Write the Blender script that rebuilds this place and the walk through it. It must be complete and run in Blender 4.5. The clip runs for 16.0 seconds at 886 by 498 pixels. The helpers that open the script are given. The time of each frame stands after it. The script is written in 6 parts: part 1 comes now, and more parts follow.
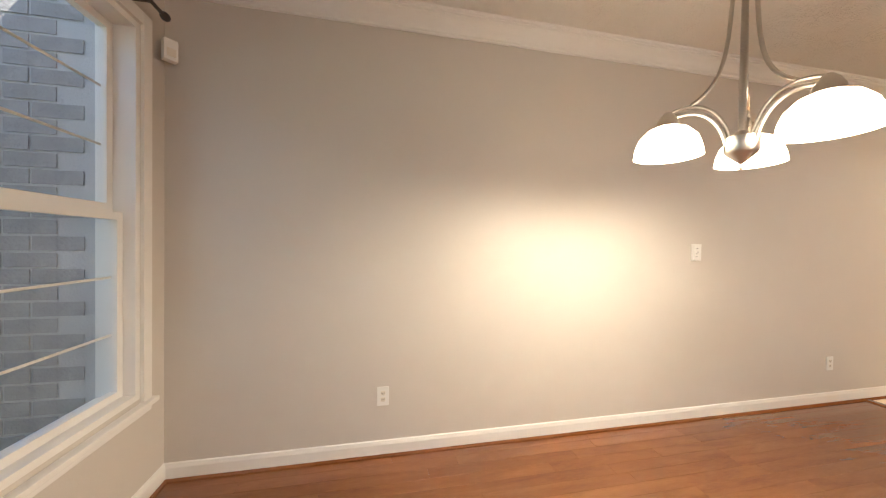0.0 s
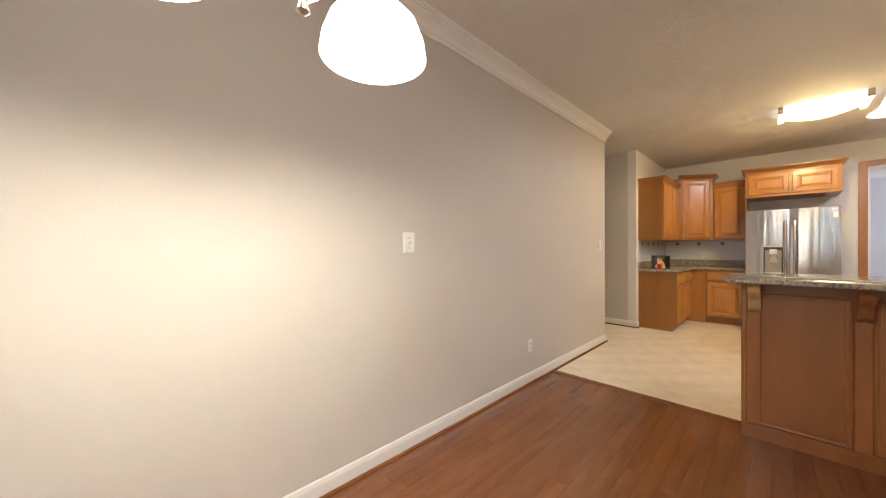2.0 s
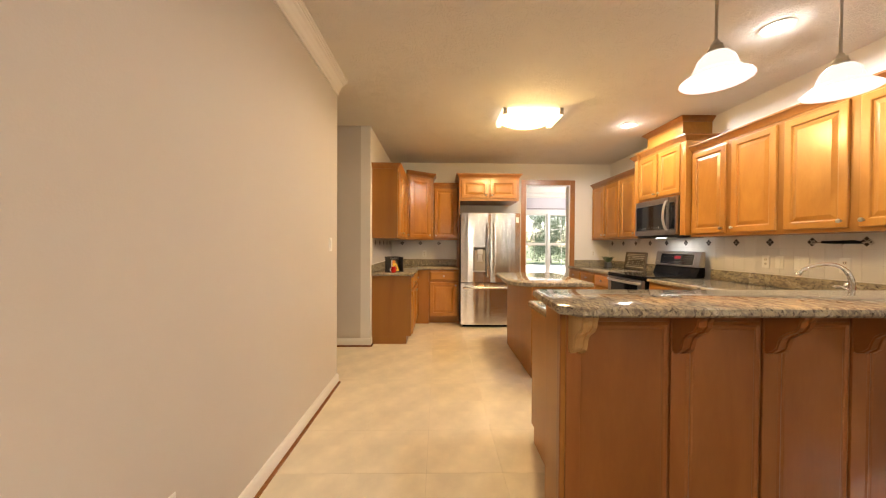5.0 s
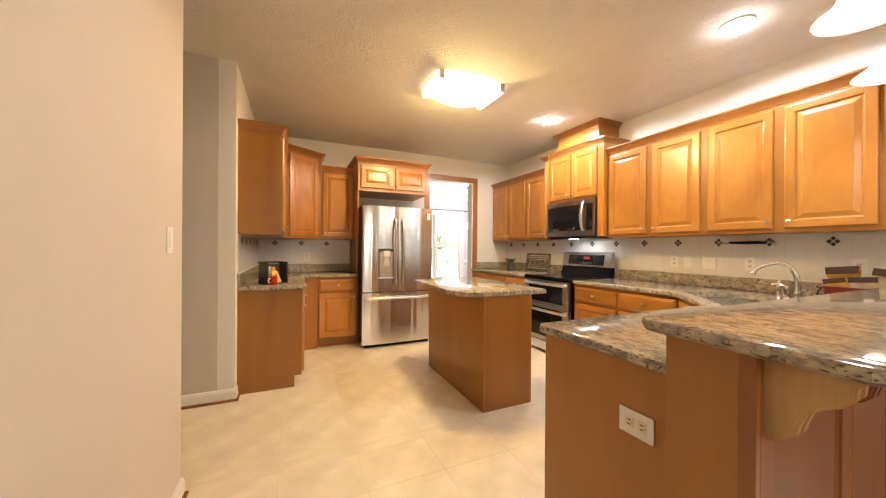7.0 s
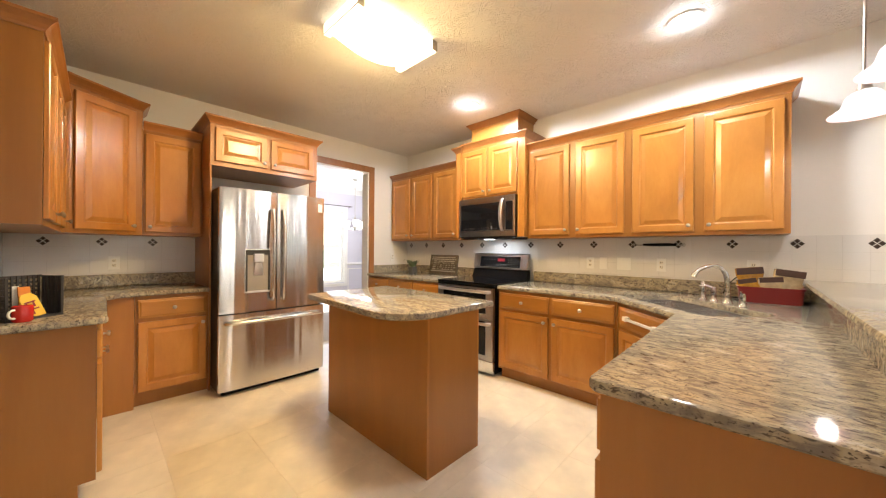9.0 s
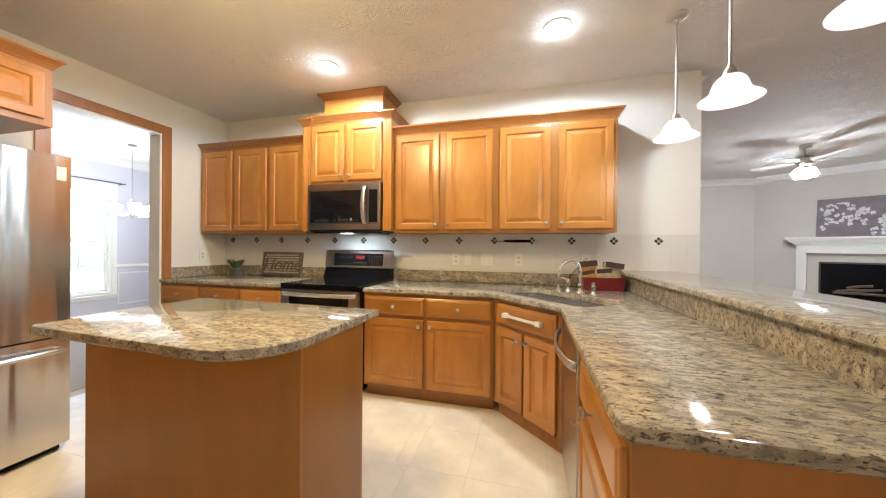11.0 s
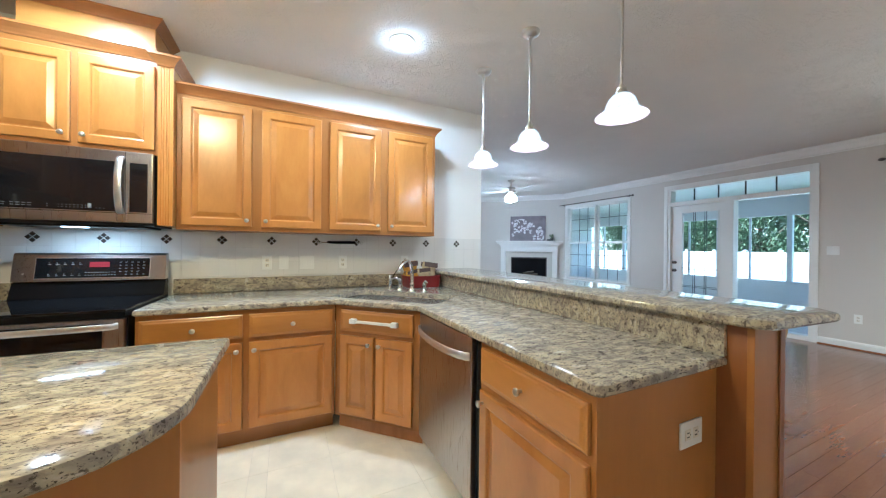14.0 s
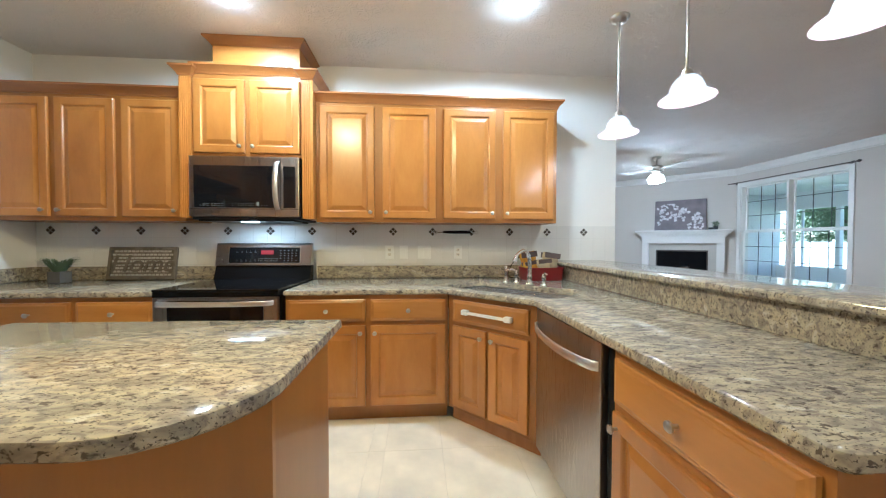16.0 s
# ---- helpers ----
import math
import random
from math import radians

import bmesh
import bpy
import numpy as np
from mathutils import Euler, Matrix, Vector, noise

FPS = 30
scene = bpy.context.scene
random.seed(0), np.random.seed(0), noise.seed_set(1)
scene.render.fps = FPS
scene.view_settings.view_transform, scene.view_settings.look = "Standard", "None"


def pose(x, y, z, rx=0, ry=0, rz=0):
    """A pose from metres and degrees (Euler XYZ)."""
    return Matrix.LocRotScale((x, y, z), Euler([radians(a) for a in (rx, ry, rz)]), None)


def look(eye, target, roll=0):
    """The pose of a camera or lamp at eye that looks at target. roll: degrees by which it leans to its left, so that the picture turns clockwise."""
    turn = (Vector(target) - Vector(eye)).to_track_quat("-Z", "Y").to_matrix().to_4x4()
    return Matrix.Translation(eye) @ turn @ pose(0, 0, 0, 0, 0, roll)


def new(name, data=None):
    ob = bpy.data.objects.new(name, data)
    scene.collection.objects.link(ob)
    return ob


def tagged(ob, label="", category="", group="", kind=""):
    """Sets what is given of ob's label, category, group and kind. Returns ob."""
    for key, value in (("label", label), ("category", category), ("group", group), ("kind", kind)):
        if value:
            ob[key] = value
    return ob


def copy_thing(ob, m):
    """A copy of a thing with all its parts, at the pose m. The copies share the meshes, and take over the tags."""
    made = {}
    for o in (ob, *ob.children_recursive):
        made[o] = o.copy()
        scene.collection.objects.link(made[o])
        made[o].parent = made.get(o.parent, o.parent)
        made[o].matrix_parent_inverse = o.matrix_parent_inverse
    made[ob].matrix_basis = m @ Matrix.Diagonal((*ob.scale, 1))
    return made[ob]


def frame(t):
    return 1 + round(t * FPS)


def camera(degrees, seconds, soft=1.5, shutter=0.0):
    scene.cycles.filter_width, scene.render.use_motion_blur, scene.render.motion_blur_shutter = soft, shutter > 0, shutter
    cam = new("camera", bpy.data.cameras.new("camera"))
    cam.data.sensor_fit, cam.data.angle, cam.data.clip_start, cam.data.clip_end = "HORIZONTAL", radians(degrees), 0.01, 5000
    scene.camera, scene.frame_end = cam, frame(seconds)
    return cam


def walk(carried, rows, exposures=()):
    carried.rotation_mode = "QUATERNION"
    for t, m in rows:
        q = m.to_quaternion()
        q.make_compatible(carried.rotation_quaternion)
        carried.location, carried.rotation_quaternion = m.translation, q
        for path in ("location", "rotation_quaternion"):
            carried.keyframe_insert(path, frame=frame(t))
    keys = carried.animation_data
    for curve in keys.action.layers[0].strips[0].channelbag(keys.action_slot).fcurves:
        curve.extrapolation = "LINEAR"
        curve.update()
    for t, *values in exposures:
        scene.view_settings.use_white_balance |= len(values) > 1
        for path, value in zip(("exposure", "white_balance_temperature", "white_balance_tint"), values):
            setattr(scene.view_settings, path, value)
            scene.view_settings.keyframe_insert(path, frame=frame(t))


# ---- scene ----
cam = camera(106.6, 16.0, soft=1.2)
PATH = [
    (0, (0.996, 1.224, 1.311), (1.41, 3.181, 1.282), 0.8),
    (0.5, (1.308, 1.398, 1.31), (2.032, 3.263, 1.321), -0.2),
    (1, (1.613, 1.485, 1.298), (2.623, 3.212, 1.296), -0.3),
    (1.5, (1.848, 1.547, 1.253), (3.075, 3.126, 1.258), -0.3),
    (2, (2.11, 1.679, 1.243), (3.516, 3.101, 1.236), -0.2),
    (2.5, (2.389, 1.769, 1.234), (3.949, 3.019, 1.222), -0.2),
    (3, (2.67, 1.837, 1.246), (4.368, 2.894, 1.235), -0.2),
    (3.5, (2.906, 1.993, 1.266), (4.746, 2.778, 1.252), 0.0),
    (4, (3.163, 2.173, 1.267), (5.099, 2.676, 1.259), 0.3),
    (4.5, (3.422, 2.265, 1.272), (5.41, 2.491, 1.254), 0.3),
    (7, (4.672, 2.773, 1.241), (6.494, 1.948, 1.238), 0.4),
    (7.5, (4.903, 2.808, 1.235), (6.645, 1.826, 1.232), 0.4),
    (8, (5.112, 2.787, 1.244), (6.758, 1.651, 1.238), 0.5),
    (8.5, (5.328, 2.734, 1.261), (6.853, 1.44, 1.251), 0.4),
    (9, (5.52, 2.698, 1.256), (6.903, 1.253, 1.257), 0.4),
    (11.5, (6.182, 2.402, 1.238), (6.411, 0.416, 1.219), 0.6),
    (12, (6.351, 2.343, 1.251), (6.292, 0.344, 1.225), 0.7),
    (12.5, (6.454, 2.276, 1.246), (6.15, 0.299, 1.227), 0.7),
    (13, (6.513, 2.278, 1.261), (5.976, 0.352, 1.247), 0.6),
    (13.5, (6.55, 2.307, 1.262), (5.829, 0.441, 1.251), 0.7),
    (14, (6.606, 2.367, 1.263), (5.749, 0.56, 1.26), 0.6),
    (14.5, (6.661, 2.457, 1.268), (5.787, 0.658, 1.258), 0.5),
    (15, (6.661, 2.49, 1.244), (5.875, 0.651, 1.23), 0.3),
    (15.5, (6.603, 2.392, 1.235), (6.107, 0.455, 1.198), 0.1),
    (16, (6.496, 2.201, 1.22), (6.347, 0.207, 1.178), 0.1),
]
EXPO = [(0.0, 1.85, 6500, 9), (1.2, 1.78, 6000, 8), (2.0, 1.62, 5950, 8), (2.8, 1.57, 6100, 8), (4.5, 1.7, 7400, 11), (7.0, 1.93, 6900, 10), (9.2, 1.94, 6250, 8), (11.5, 1.83, 5600, 1), (14.5, 1.85, 4550, -4), (16.0, 1.82, 4800, -4)]
walk(cam, [(t, look(eye, target, roll)) for t, eye, target, roll in PATH], EXPO)

# ---- world, sun, lamps ----
world = bpy.data.worlds.new("world")
scene.world = world
world.use_nodes = True
wn = world.node_tree.nodes
sky = wn.new("ShaderNodeTexSky")
sky.sky_type, sky.sun_disc = "NISHITA", False
sky.sun_elevation, sky.sun_rotation = radians(54), radians(113)
wn["Background"].inputs["Strength"].default_value = 0.15
world.node_tree.links.new(sky.outputs[0], wn["Background"].inputs[0])


def lamp(name, kind, at, power, colour, size=0.05, turn=(0, 0, 0), spot=None):
    d = bpy.data.lights.new(name, kind)
    d.energy, d.color = power * 0.36, colour
    ob = new(name, d)
    ob.matrix_world = pose(*at, *turn)
    if kind == "AREA":
        d.shape, (d.size, d.size_y) = "RECTANGLE", size
    else:
        d.shadow_soft_size = size
    if spot:
        d.spot_size, d.spot_blend = radians(spot), 0.2
    return ob


WARM, COOL, AMBER = (1.0, 0.80, 0.58), (0.86, 0.93, 1.0), (1.0, 0.66, 0.30)
sun = bpy.data.lights.new("sun", "SUN")
sun.energy, sun.angle, sun.color = 5.0, radians(0.5), (1.0, 0.95, 0.88)
new("sun", sun).matrix_world = look((12, -5, 18), (0, 0, 0))

CEIL = 2.74
CHAND = (2.315, 2.19)
PENDANTS = [(5.14, 0.03), (5.12, 0.585), (5.04, 1.21)]
CANS = [(7.68, 0.05), (5.87, 0.10)]
FIXTURE = (7.40, 1.35)
FAN = (2.26, -3.42)

# ---- materials ----


def material(name, colour, rough=0.5, metal=0.0, spec=0.5, scale=30, bump=0.0, vary=0.0, vary_scale=2.0, coat=0.0):
    m = bpy.data.materials.new(name)
    m.use_nodes = True
    n, l = m.node_tree.nodes, m.node_tree.links
    b = n["Principled BSDF"]
    b.inputs["Base Color"].default_value = (*colour, 1)
    b.inputs["Roughness"].default_value = rough
    b.inputs["Metallic"].default_value = metal
    b.inputs["Specular IOR Level"].default_value = spec
    b.inputs["Coat Weight"].default_value = coat
    b.inputs["Coat Roughness"].default_value = 0.12
    co = n.new("ShaderNodeTexCoord")
    if vary:
        a = n.new("ShaderNodeTexNoise")
        a.inputs["Scale"].default_value, a.inputs["Detail"].default_value = vary_scale, 6
        r = n.new("ShaderNodeMapRange")
        r.inputs["From Min"].default_value, r.inputs["From Max"].default_value = 0.3, 0.7
        r.inputs["To Min"].default_value, r.inputs["To Max"].default_value = 1 - vary, 1 + vary
        mul = n.new("ShaderNodeVectorMath")
        mul.operation = "SCALE"
        mul.inputs[0].default_value = colour
        l.new(co.outputs["Object"], a.inputs["Vector"])
        l.new(a.outputs["Fac"], r.inputs["Value"])
        l.new(r.outputs[0], mul.inputs["Scale"])
        l.new(mul.outputs[0], b.inputs["Base Color"])
        r2 = n.new("ShaderNodeMapRange")
        r2.inputs["To Min"].default_value, r2.inputs["To Max"].default_value = rough * 0.8, min(1, rough * 1.2)
        l.new(a.outputs["Fac"], r2.inputs["Value"])
        l.new(r2.outputs[0], b.inputs["Roughness"])
    if bump:
        a = n.new("ShaderNodeTexNoise")
        a.inputs["Scale"].default_value, a.inputs["Detail"].default_value = scale, 4
        k = n.new("ShaderNodeBump")
        k.inputs["Strength"].default_value, k.inputs["Distance"].default_value = bump, 0.01
        l.new(co.outputs["Object"], a.inputs["Vector"])
        l.new(a.outputs["Fac"], k.inputs["Height"])
        l.new(k.outputs[0], b.inputs["Normal"])
    return m


def ramp(n, stops):
    r = n.new("ShaderNodeValToRGB")
    e = r.color_ramp.elements
    while len(e) < len(stops):
        e.new(0.5)
    for el, (p, c) in zip(e, stops):
        el.position, el.color = p, (*c, 1)
    return r


def wood(name, dark, mid, light, along=(12, 12, 0.9), rough=0.32, coat=0.3, per_object=0.12, fine=0.25, island=False):
    """Grain that runs along the axis with the small scale."""
    m = bpy.data.materials.new(name)
    m.use_nodes = True
    n, l = m.node_tree.nodes, m.node_tree.links
    b = n["Principled BSDF"]
    co, info = n.new("ShaderNodeTexCoord"), n.new("ShaderNodeObjectInfo")
    rand = info.outputs["Random"]
    if island:
        geo = n.new("ShaderNodeNewGeometry")
        rand = geo.outputs["Random Per Island"]
    off = n.new("ShaderNodeVectorMath")
    off.operation = "MULTIPLY_ADD"
    comb = n.new("ShaderNodeCombineXYZ")
    for k in range(3):
        l.new(rand, comb.inputs[k])
    off.inputs[1].default_value = (37, 23, 51)
    l.new(comb.outputs[0], off.inputs[0])
    l.new(co.outputs["Object"], off.inputs[2])
    mp = n.new("ShaderNodeMapping")
    mp.inputs["Scale"].default_value = along
    l.new(off.outputs[0], mp.inputs["Vector"])
    a = n.new("ShaderNodeTexNoise")
    a.inputs["Scale"].default_value, a.inputs["Detail"].default_value, a.inputs["Distortion"].default_value = 1.0, 5, 0.6
    l.new(mp.outputs[0], a.inputs["Vector"])
    f = n.new("ShaderNodeTexNoise")
    f.inputs["Scale"].default_value, f.inputs["Detail"].default_value = 14, 3
    l.new(mp.outputs[0], f.inputs["Vector"])
    mix = n.new("ShaderNodeMix")
    mix.inputs["Factor"].default_value = fine
    l.new(a.outputs["Fac"], mix.inputs["A"])
    l.new(f.outputs["Fac"], mix.inputs["B"])
    r = ramp(n, [(0.30, dark), (0.5, mid), (0.72, light)])
    l.new(mix.outputs["Result"], r.inputs["Fac"])
    v = n.new("ShaderNodeMapRange")
    v.inputs["To Min"].default_value, v.inputs["To Max"].default_value = 1 - per_object, 1 + per_object
    l.new(rand, v.inputs["Value"])
    mul = n.new("ShaderNodeVectorMath")
    mul.operation = "SCALE"
    l.new(r.outputs[0], mul.inputs[0])
    l.new(v.outputs[0], mul.inputs["Scale"])
    l.new(mul.outputs[0], b.inputs["Base Color"])
    b.inputs["Roughness"].default_value = rough
    b.inputs["Coat Weight"].default_value, b.inputs["Coat Roughness"].default_value = coat, 0.15
    k = n.new("ShaderNodeBump")
    k.inputs["Strength"].default_value, k.inputs["Distance"].default_value = 0.08, 0.002
    l.new(f.outputs["Fac"], k.inputs["Height"])
    l.new(k.outputs[0], b.inputs["Normal"])
    return m


def granite(name):
    m = bpy.data.materials.new(name)
    m.use_nodes = True
    n, l = m.node_tree.nodes, m.node_tree.links
    b = n["Principled BSDF"]
    co = n.new("ShaderNodeTexCoord")
    mp = n.new("ShaderNodeMapping")
    mp.inputs["Rotation"].default_value = (0, 0, 0.3)
    mp.inputs["Scale"].default_value = (0.60, 1.30, 1)
    l.new(co.outputs["Object"], mp.inputs["Vector"])

    def tex(scale, detail, dist=0.0):
        t = n.new("ShaderNodeTexNoise")
        t.inputs["Scale"].default_value, t.inputs["Detail"].default_value, t.inputs["Distortion"].default_value = scale, detail, dist
        l.new(mp.outputs[0], t.inputs["Vector"])
        return t

    def blend(a, bb, fac):
        x = n.new("ShaderNodeMix")
        x.data_type = "RGBA"
        l.new(a, x.inputs["A"])
        if isinstance(bb, tuple):
            x.inputs["B"].default_value = (*bb, 1)
        else:
            l.new(bb, x.inputs["B"])
        l.new(fac, x.inputs["Factor"])
        return x.outputs["Result"]

    big = ramp(n, [(0.32, (0.25, 0.215, 0.165)), (0.46, (0.37, 0.325, 0.24)), (0.57, (0.46, 0.395, 0.265)), (0.70, (0.55, 0.50, 0.40))])
    l.new(tex(20, 9, 0.8).outputs["Fac"], big.inputs["Fac"])
    grey = ramp(n, [(0.50, (0, 0, 0)), (0.62, (0.75, 0.75, 0.75))])
    l.new(tex(48, 6, 0.5).outputs["Fac"], grey.inputs["Fac"])
    c = blend(big.outputs[0], (0.185, 0.155, 0.135), grey.outputs[0])
    spots = ramp(n, [(0.585, (0, 0, 0)), (0.645, (0.80, 0.80, 0.80))])
    l.new(tex(66, 5, 0.5).outputs["Fac"], spots.inputs["Fac"])
    c = blend(c, (0.060, 0.044, 0.037), spots.outputs[0])
    flecks = ramp(n, [(0.60, (0, 0, 0)), (0.66, (1, 1, 1))])
    l.new(tex(190, 3, 0.0).outputs["Fac"], flecks.inputs["Fac"])
    c = blend(c, (0.09, 0.075, 0.06), flecks.outputs[0])
    l.new(c, b.inputs["Base Color"])
    b.inputs["Roughness"].default_value = 0.08
    b.inputs["Specular IOR Level"].default_value = 0.42
    return m


def steel(name, along=(1, 1, 60), rough=0.2, colour=(0.70, 0.70, 0.69), wave=0.6, aniso=0.0):
    m = material(name, colour, rough, 1.0)
    n, l = m.node_tree.nodes, m.node_tree.links
    b = n["Principled BSDF"]
    co = n.new("ShaderNodeTexCoord")
    mp = n.new("ShaderNodeMapping")
    mp.inputs["Scale"].default_value = along
    a = n.new("ShaderNodeTexNoise")
    a.inputs["Scale"].default_value, a.inputs["Detail"].default_value = 8, 3
    l.new(co.outputs["Object"], mp.inputs["Vector"])
    l.new(mp.outputs[0], a.inputs["Vector"])
    r = n.new("ShaderNodeMapRange")
    spread = 0.08 if aniso else 0.35
    r.inputs["To Min"].default_value, r.inputs["To Max"].default_value = rough * (1 - spread), rough * (1 + spread)
    l.new(a.outputs["Fac"], r.inputs["Value"])
    l.new(r.outputs[0], b.inputs["Roughness"])
    # brushed one way, so that reflections smear across the grain
    tan = n.new("ShaderNodeTangent")
    tan.direction_type, tan.axis = "RADIAL", "Z"
    l.new(tan.outputs[0], b.inputs["Tangent"])
    b.inputs["Anisotropic"].default_value, b.inputs["Anisotropic Rotation"].default_value = aniso, 0.25
    if wave:
        w = n.new("ShaderNodeTexNoise")
        w.inputs["Scale"].default_value, w.inputs["Detail"].default_value = 1.0, 1
        mw_ = n.new("ShaderNodeMapping")
        mw_.inputs["Scale"].default_value = (8, 8, 0.25) if along[2] > 1 else (0.8, 0.8, 9)
        l.new(co.outputs["Object"], mw_.inputs["Vector"])
        l.new(mw_.outputs[0], w.inputs["Vector"])
        k = n.new("ShaderNodeBump")
        k.inputs["Strength"].default_value, k.inputs["Distance"].default_value = wave, 0.03
        l.new(w.outputs["Fac"], k.inputs["Height"])
        l.new(k.outputs[0], b.inputs["Normal"])
    return m


def glow(name, colour, power):
    m = bpy.data.materials.new(name)
    m.use_nodes = True
    b = m.node_tree.nodes["Principled BSDF"]
    b.inputs["Base Color"].default_value = (0.85, 0.85, 0.85, 1)
    b.inputs["Emission Color"].default_value = (*colour, 1)
    b.inputs["Emission Strength"].default_value = power
    if power < 0.5:
        b.inputs["Base Color"].default_value = (0.12, 0.015, 0.02, 1)
    b.inputs["Roughness"].default_value = 0.25
    return m


def glass(name, colour=(1, 1, 1), rough=0.0):
    """Thin pane: clear, with a mirror gloss at grazing angles."""
    m = bpy.data.materials.new(name)
    m.use_nodes = True
    n, l = m.node_tree.nodes, m.node_tree.links
    t, g, x, f = (n.new(k) for k in ("ShaderNodeBsdfTransparent", "ShaderNodeBsdfGlossy", "ShaderNodeMixShader", "ShaderNodeMath"))
    t.inputs[0].default_value = (*colour, 1)
    g.inputs["Roughness"].default_value = rough
    f.operation = "POWER"
    f.inputs[1].default_value = 4.0
    lw = n.new("ShaderNodeLayerWeight")
    lw.inputs[0].default_value = 0.5
    l.new(lw.outputs["Facing"], f.inputs[0])
    mr = n.new("ShaderNodeMapRange")
    mr.inputs["To Min"].default_value, mr.inputs["To Max"].default_value = 0.03, 0.7
    l.new(f.outputs[0], mr.inputs["Value"])
    l.new(mr.outputs[0], x.inputs[0])
    l.new(t.outputs[0], x.inputs[1])
    l.new(g.outputs[0], x.inputs[2])
    l.new(x.outputs[0], n["Material Output"].inputs[0])
    return m


PAINT = material("wall_paint", (0.60, 0.555, 0.50), 0.75, bump=0.06, scale=120, vary=0.015)
WHITEWALL = material("kitchen_wall_paint", (0.78, 0.755, 0.71), 0.7, bump=0.06, scale=120, vary=0.015)
TRIM = material("white_trim_paint", (0.80, 0.78, 0.74), 0.35, vary=0.02)
LILAC = material("pale_lilac_paint", (0.62, 0.60, 0.66), 0.7, vary=0.015)
def ceiling_paint(name):
    """Stomped texture: short curled ridges in patches."""
    m = material(name, (0.78, 0.75, 0.70), 0.8, vary=0.02)
    n, l = m.node_tree.nodes, m.node_tree.links
    co = n.new("ShaderNodeTexCoord")
    a, c = n.new("ShaderNodeTexNoise"), n.new("ShaderNodeTexNoise")
    a.inputs["Scale"].default_value, a.inputs["Detail"].default_value, a.inputs["Distortion"].default_value = 13, 2, 2.4
    c.inputs["Scale"].default_value, c.inputs["Detail"].default_value = 5, 2
    for t in (a, c):
        l.new(co.outputs["Object"], t.inputs["Vector"])
    ridge = ramp(n, [(0.44, (0, 0, 0)), (0.50, (1, 1, 1)), (0.53, (0.9, 0.9, 0.9)), (0.60, (0, 0, 0))])
    patch = ramp(n, [(0.38, (0.25, 0.25, 0.25)), (0.58, (1, 1, 1))])
    l.new(a.outputs["Fac"], ridge.inputs["Fac"])
    l.new(c.outputs["Fac"], patch.inputs["Fac"])
    mul = n.new("ShaderNodeMath")
    mul.operation = "MULTIPLY"
    l.new(ridge.outputs[0], mul.inputs[0])
    l.new(patch.outputs[0], mul.inputs[1])
    k = n.new("ShaderNodeBump")
    k.inputs["Strength"].default_value, k.inputs["Distance"].default_value = 0.8, 0.0045
    l.new(mul.outputs[0], k.inputs["Height"])
    l.new(k.outputs[0], n["Principled BSDF"].inputs["Normal"])
    return m


CEILM = ceiling_paint("textured_ceiling_paint")
MAPLE = wood("honey_maple", (0.36, 0.142, 0.024), (0.455, 0.192, 0.034), (0.54, 0.25, 0.052), along=(4.5, 4.5, 1.5), fine=0.12)
MAPLEH = wood("honey_maple_level", (0.37, 0.155, 0.026), (0.46, 0.205, 0.037), (0.53, 0.25, 0.052), along=(1.1, 6, 6), fine=0.12)
CROWNWOOD = wood("stained_crown_maple", (0.26, 0.098, 0.022), (0.33, 0.130, 0.029), (0.40, 0.165, 0.040), along=(1.1, 6, 6), fine=0.12)
VENEER = wood("smooth_maple_panel", (0.305, 0.122, 0.024), (0.345, 0.144, 0.028), (0.385, 0.168, 0.034), along=(5, 5, 0.6), rough=0.35, coat=0.15, fine=0.15)
# VENEER made redder, and darkened to stand in for weaker light at the bar
BARPANEL = wood("dimmed_maple_panel", (0.215, 0.076, 0.020), (0.265, 0.098, 0.025), (0.315, 0.124, 0.033), along=(5, 5, 0.9), rough=0.35, coat=0.15, fine=0.15)
CASING = wood("stained_casing", (0.30, 0.12, 0.035), (0.38, 0.16, 0.05), (0.44, 0.20, 0.07))
OAK = wood("oak_strip_floor", (0.155, 0.052, 0.017), (0.20, 0.071, 0.021), (0.245, 0.092, 0.030), along=(1.6, 9, 9), rough=0.2, coat=0.4, per_object=0.06)
OAKFAR = wood("oak_strip_floor_far", (0.155, 0.052, 0.017), (0.20, 0.071, 0.021), (0.245, 0.092, 0.030), along=(1.6, 9, 9), rough=0.2, coat=0.4, per_object=0.06, island=True)
GRANITE = granite("speckled_granite")
STEEL = steel("brushed_stainless_steel", rough=0.17, colour=(0.66, 0.65, 0.64), wave=0.42, aniso=0.85)
STEELH = steel("level_brushed_steel", along=(60, 60, 1))
STEELD = steel("satin_steel", along=(60, 60, 1), rough=0.28, colour=(0.43, 0.405, 0.385), wave=0.08, aniso=0.6)
STEELBAR = steel("satin_steel_bar", rough=0.34, colour=(0.74, 0.73, 0.72), wave=0.0)
CHROME = material("chrome", (0.8, 0.8, 0.8), 0.08, 1.0)
NICKEL = material("satin_nickel", (0.55, 0.52, 0.47), 0.28, 1.0, vary=0.05)
BLACKGLASS = material("black_glass", (0.008, 0.008, 0.009), 0.05, spec=0.35, vary=0.1)
BLACK = material("black_enamel", (0.007, 0.007, 0.008), 0.22, spec=0.10, vary=0.1)
DARK = material("dark_shadow_plastic", (0.03, 0.03, 0.03), 0.6, vary=0.1)
PLASTIC = material("white_plastic", (0.80, 0.79, 0.75), 0.35, vary=0.02)
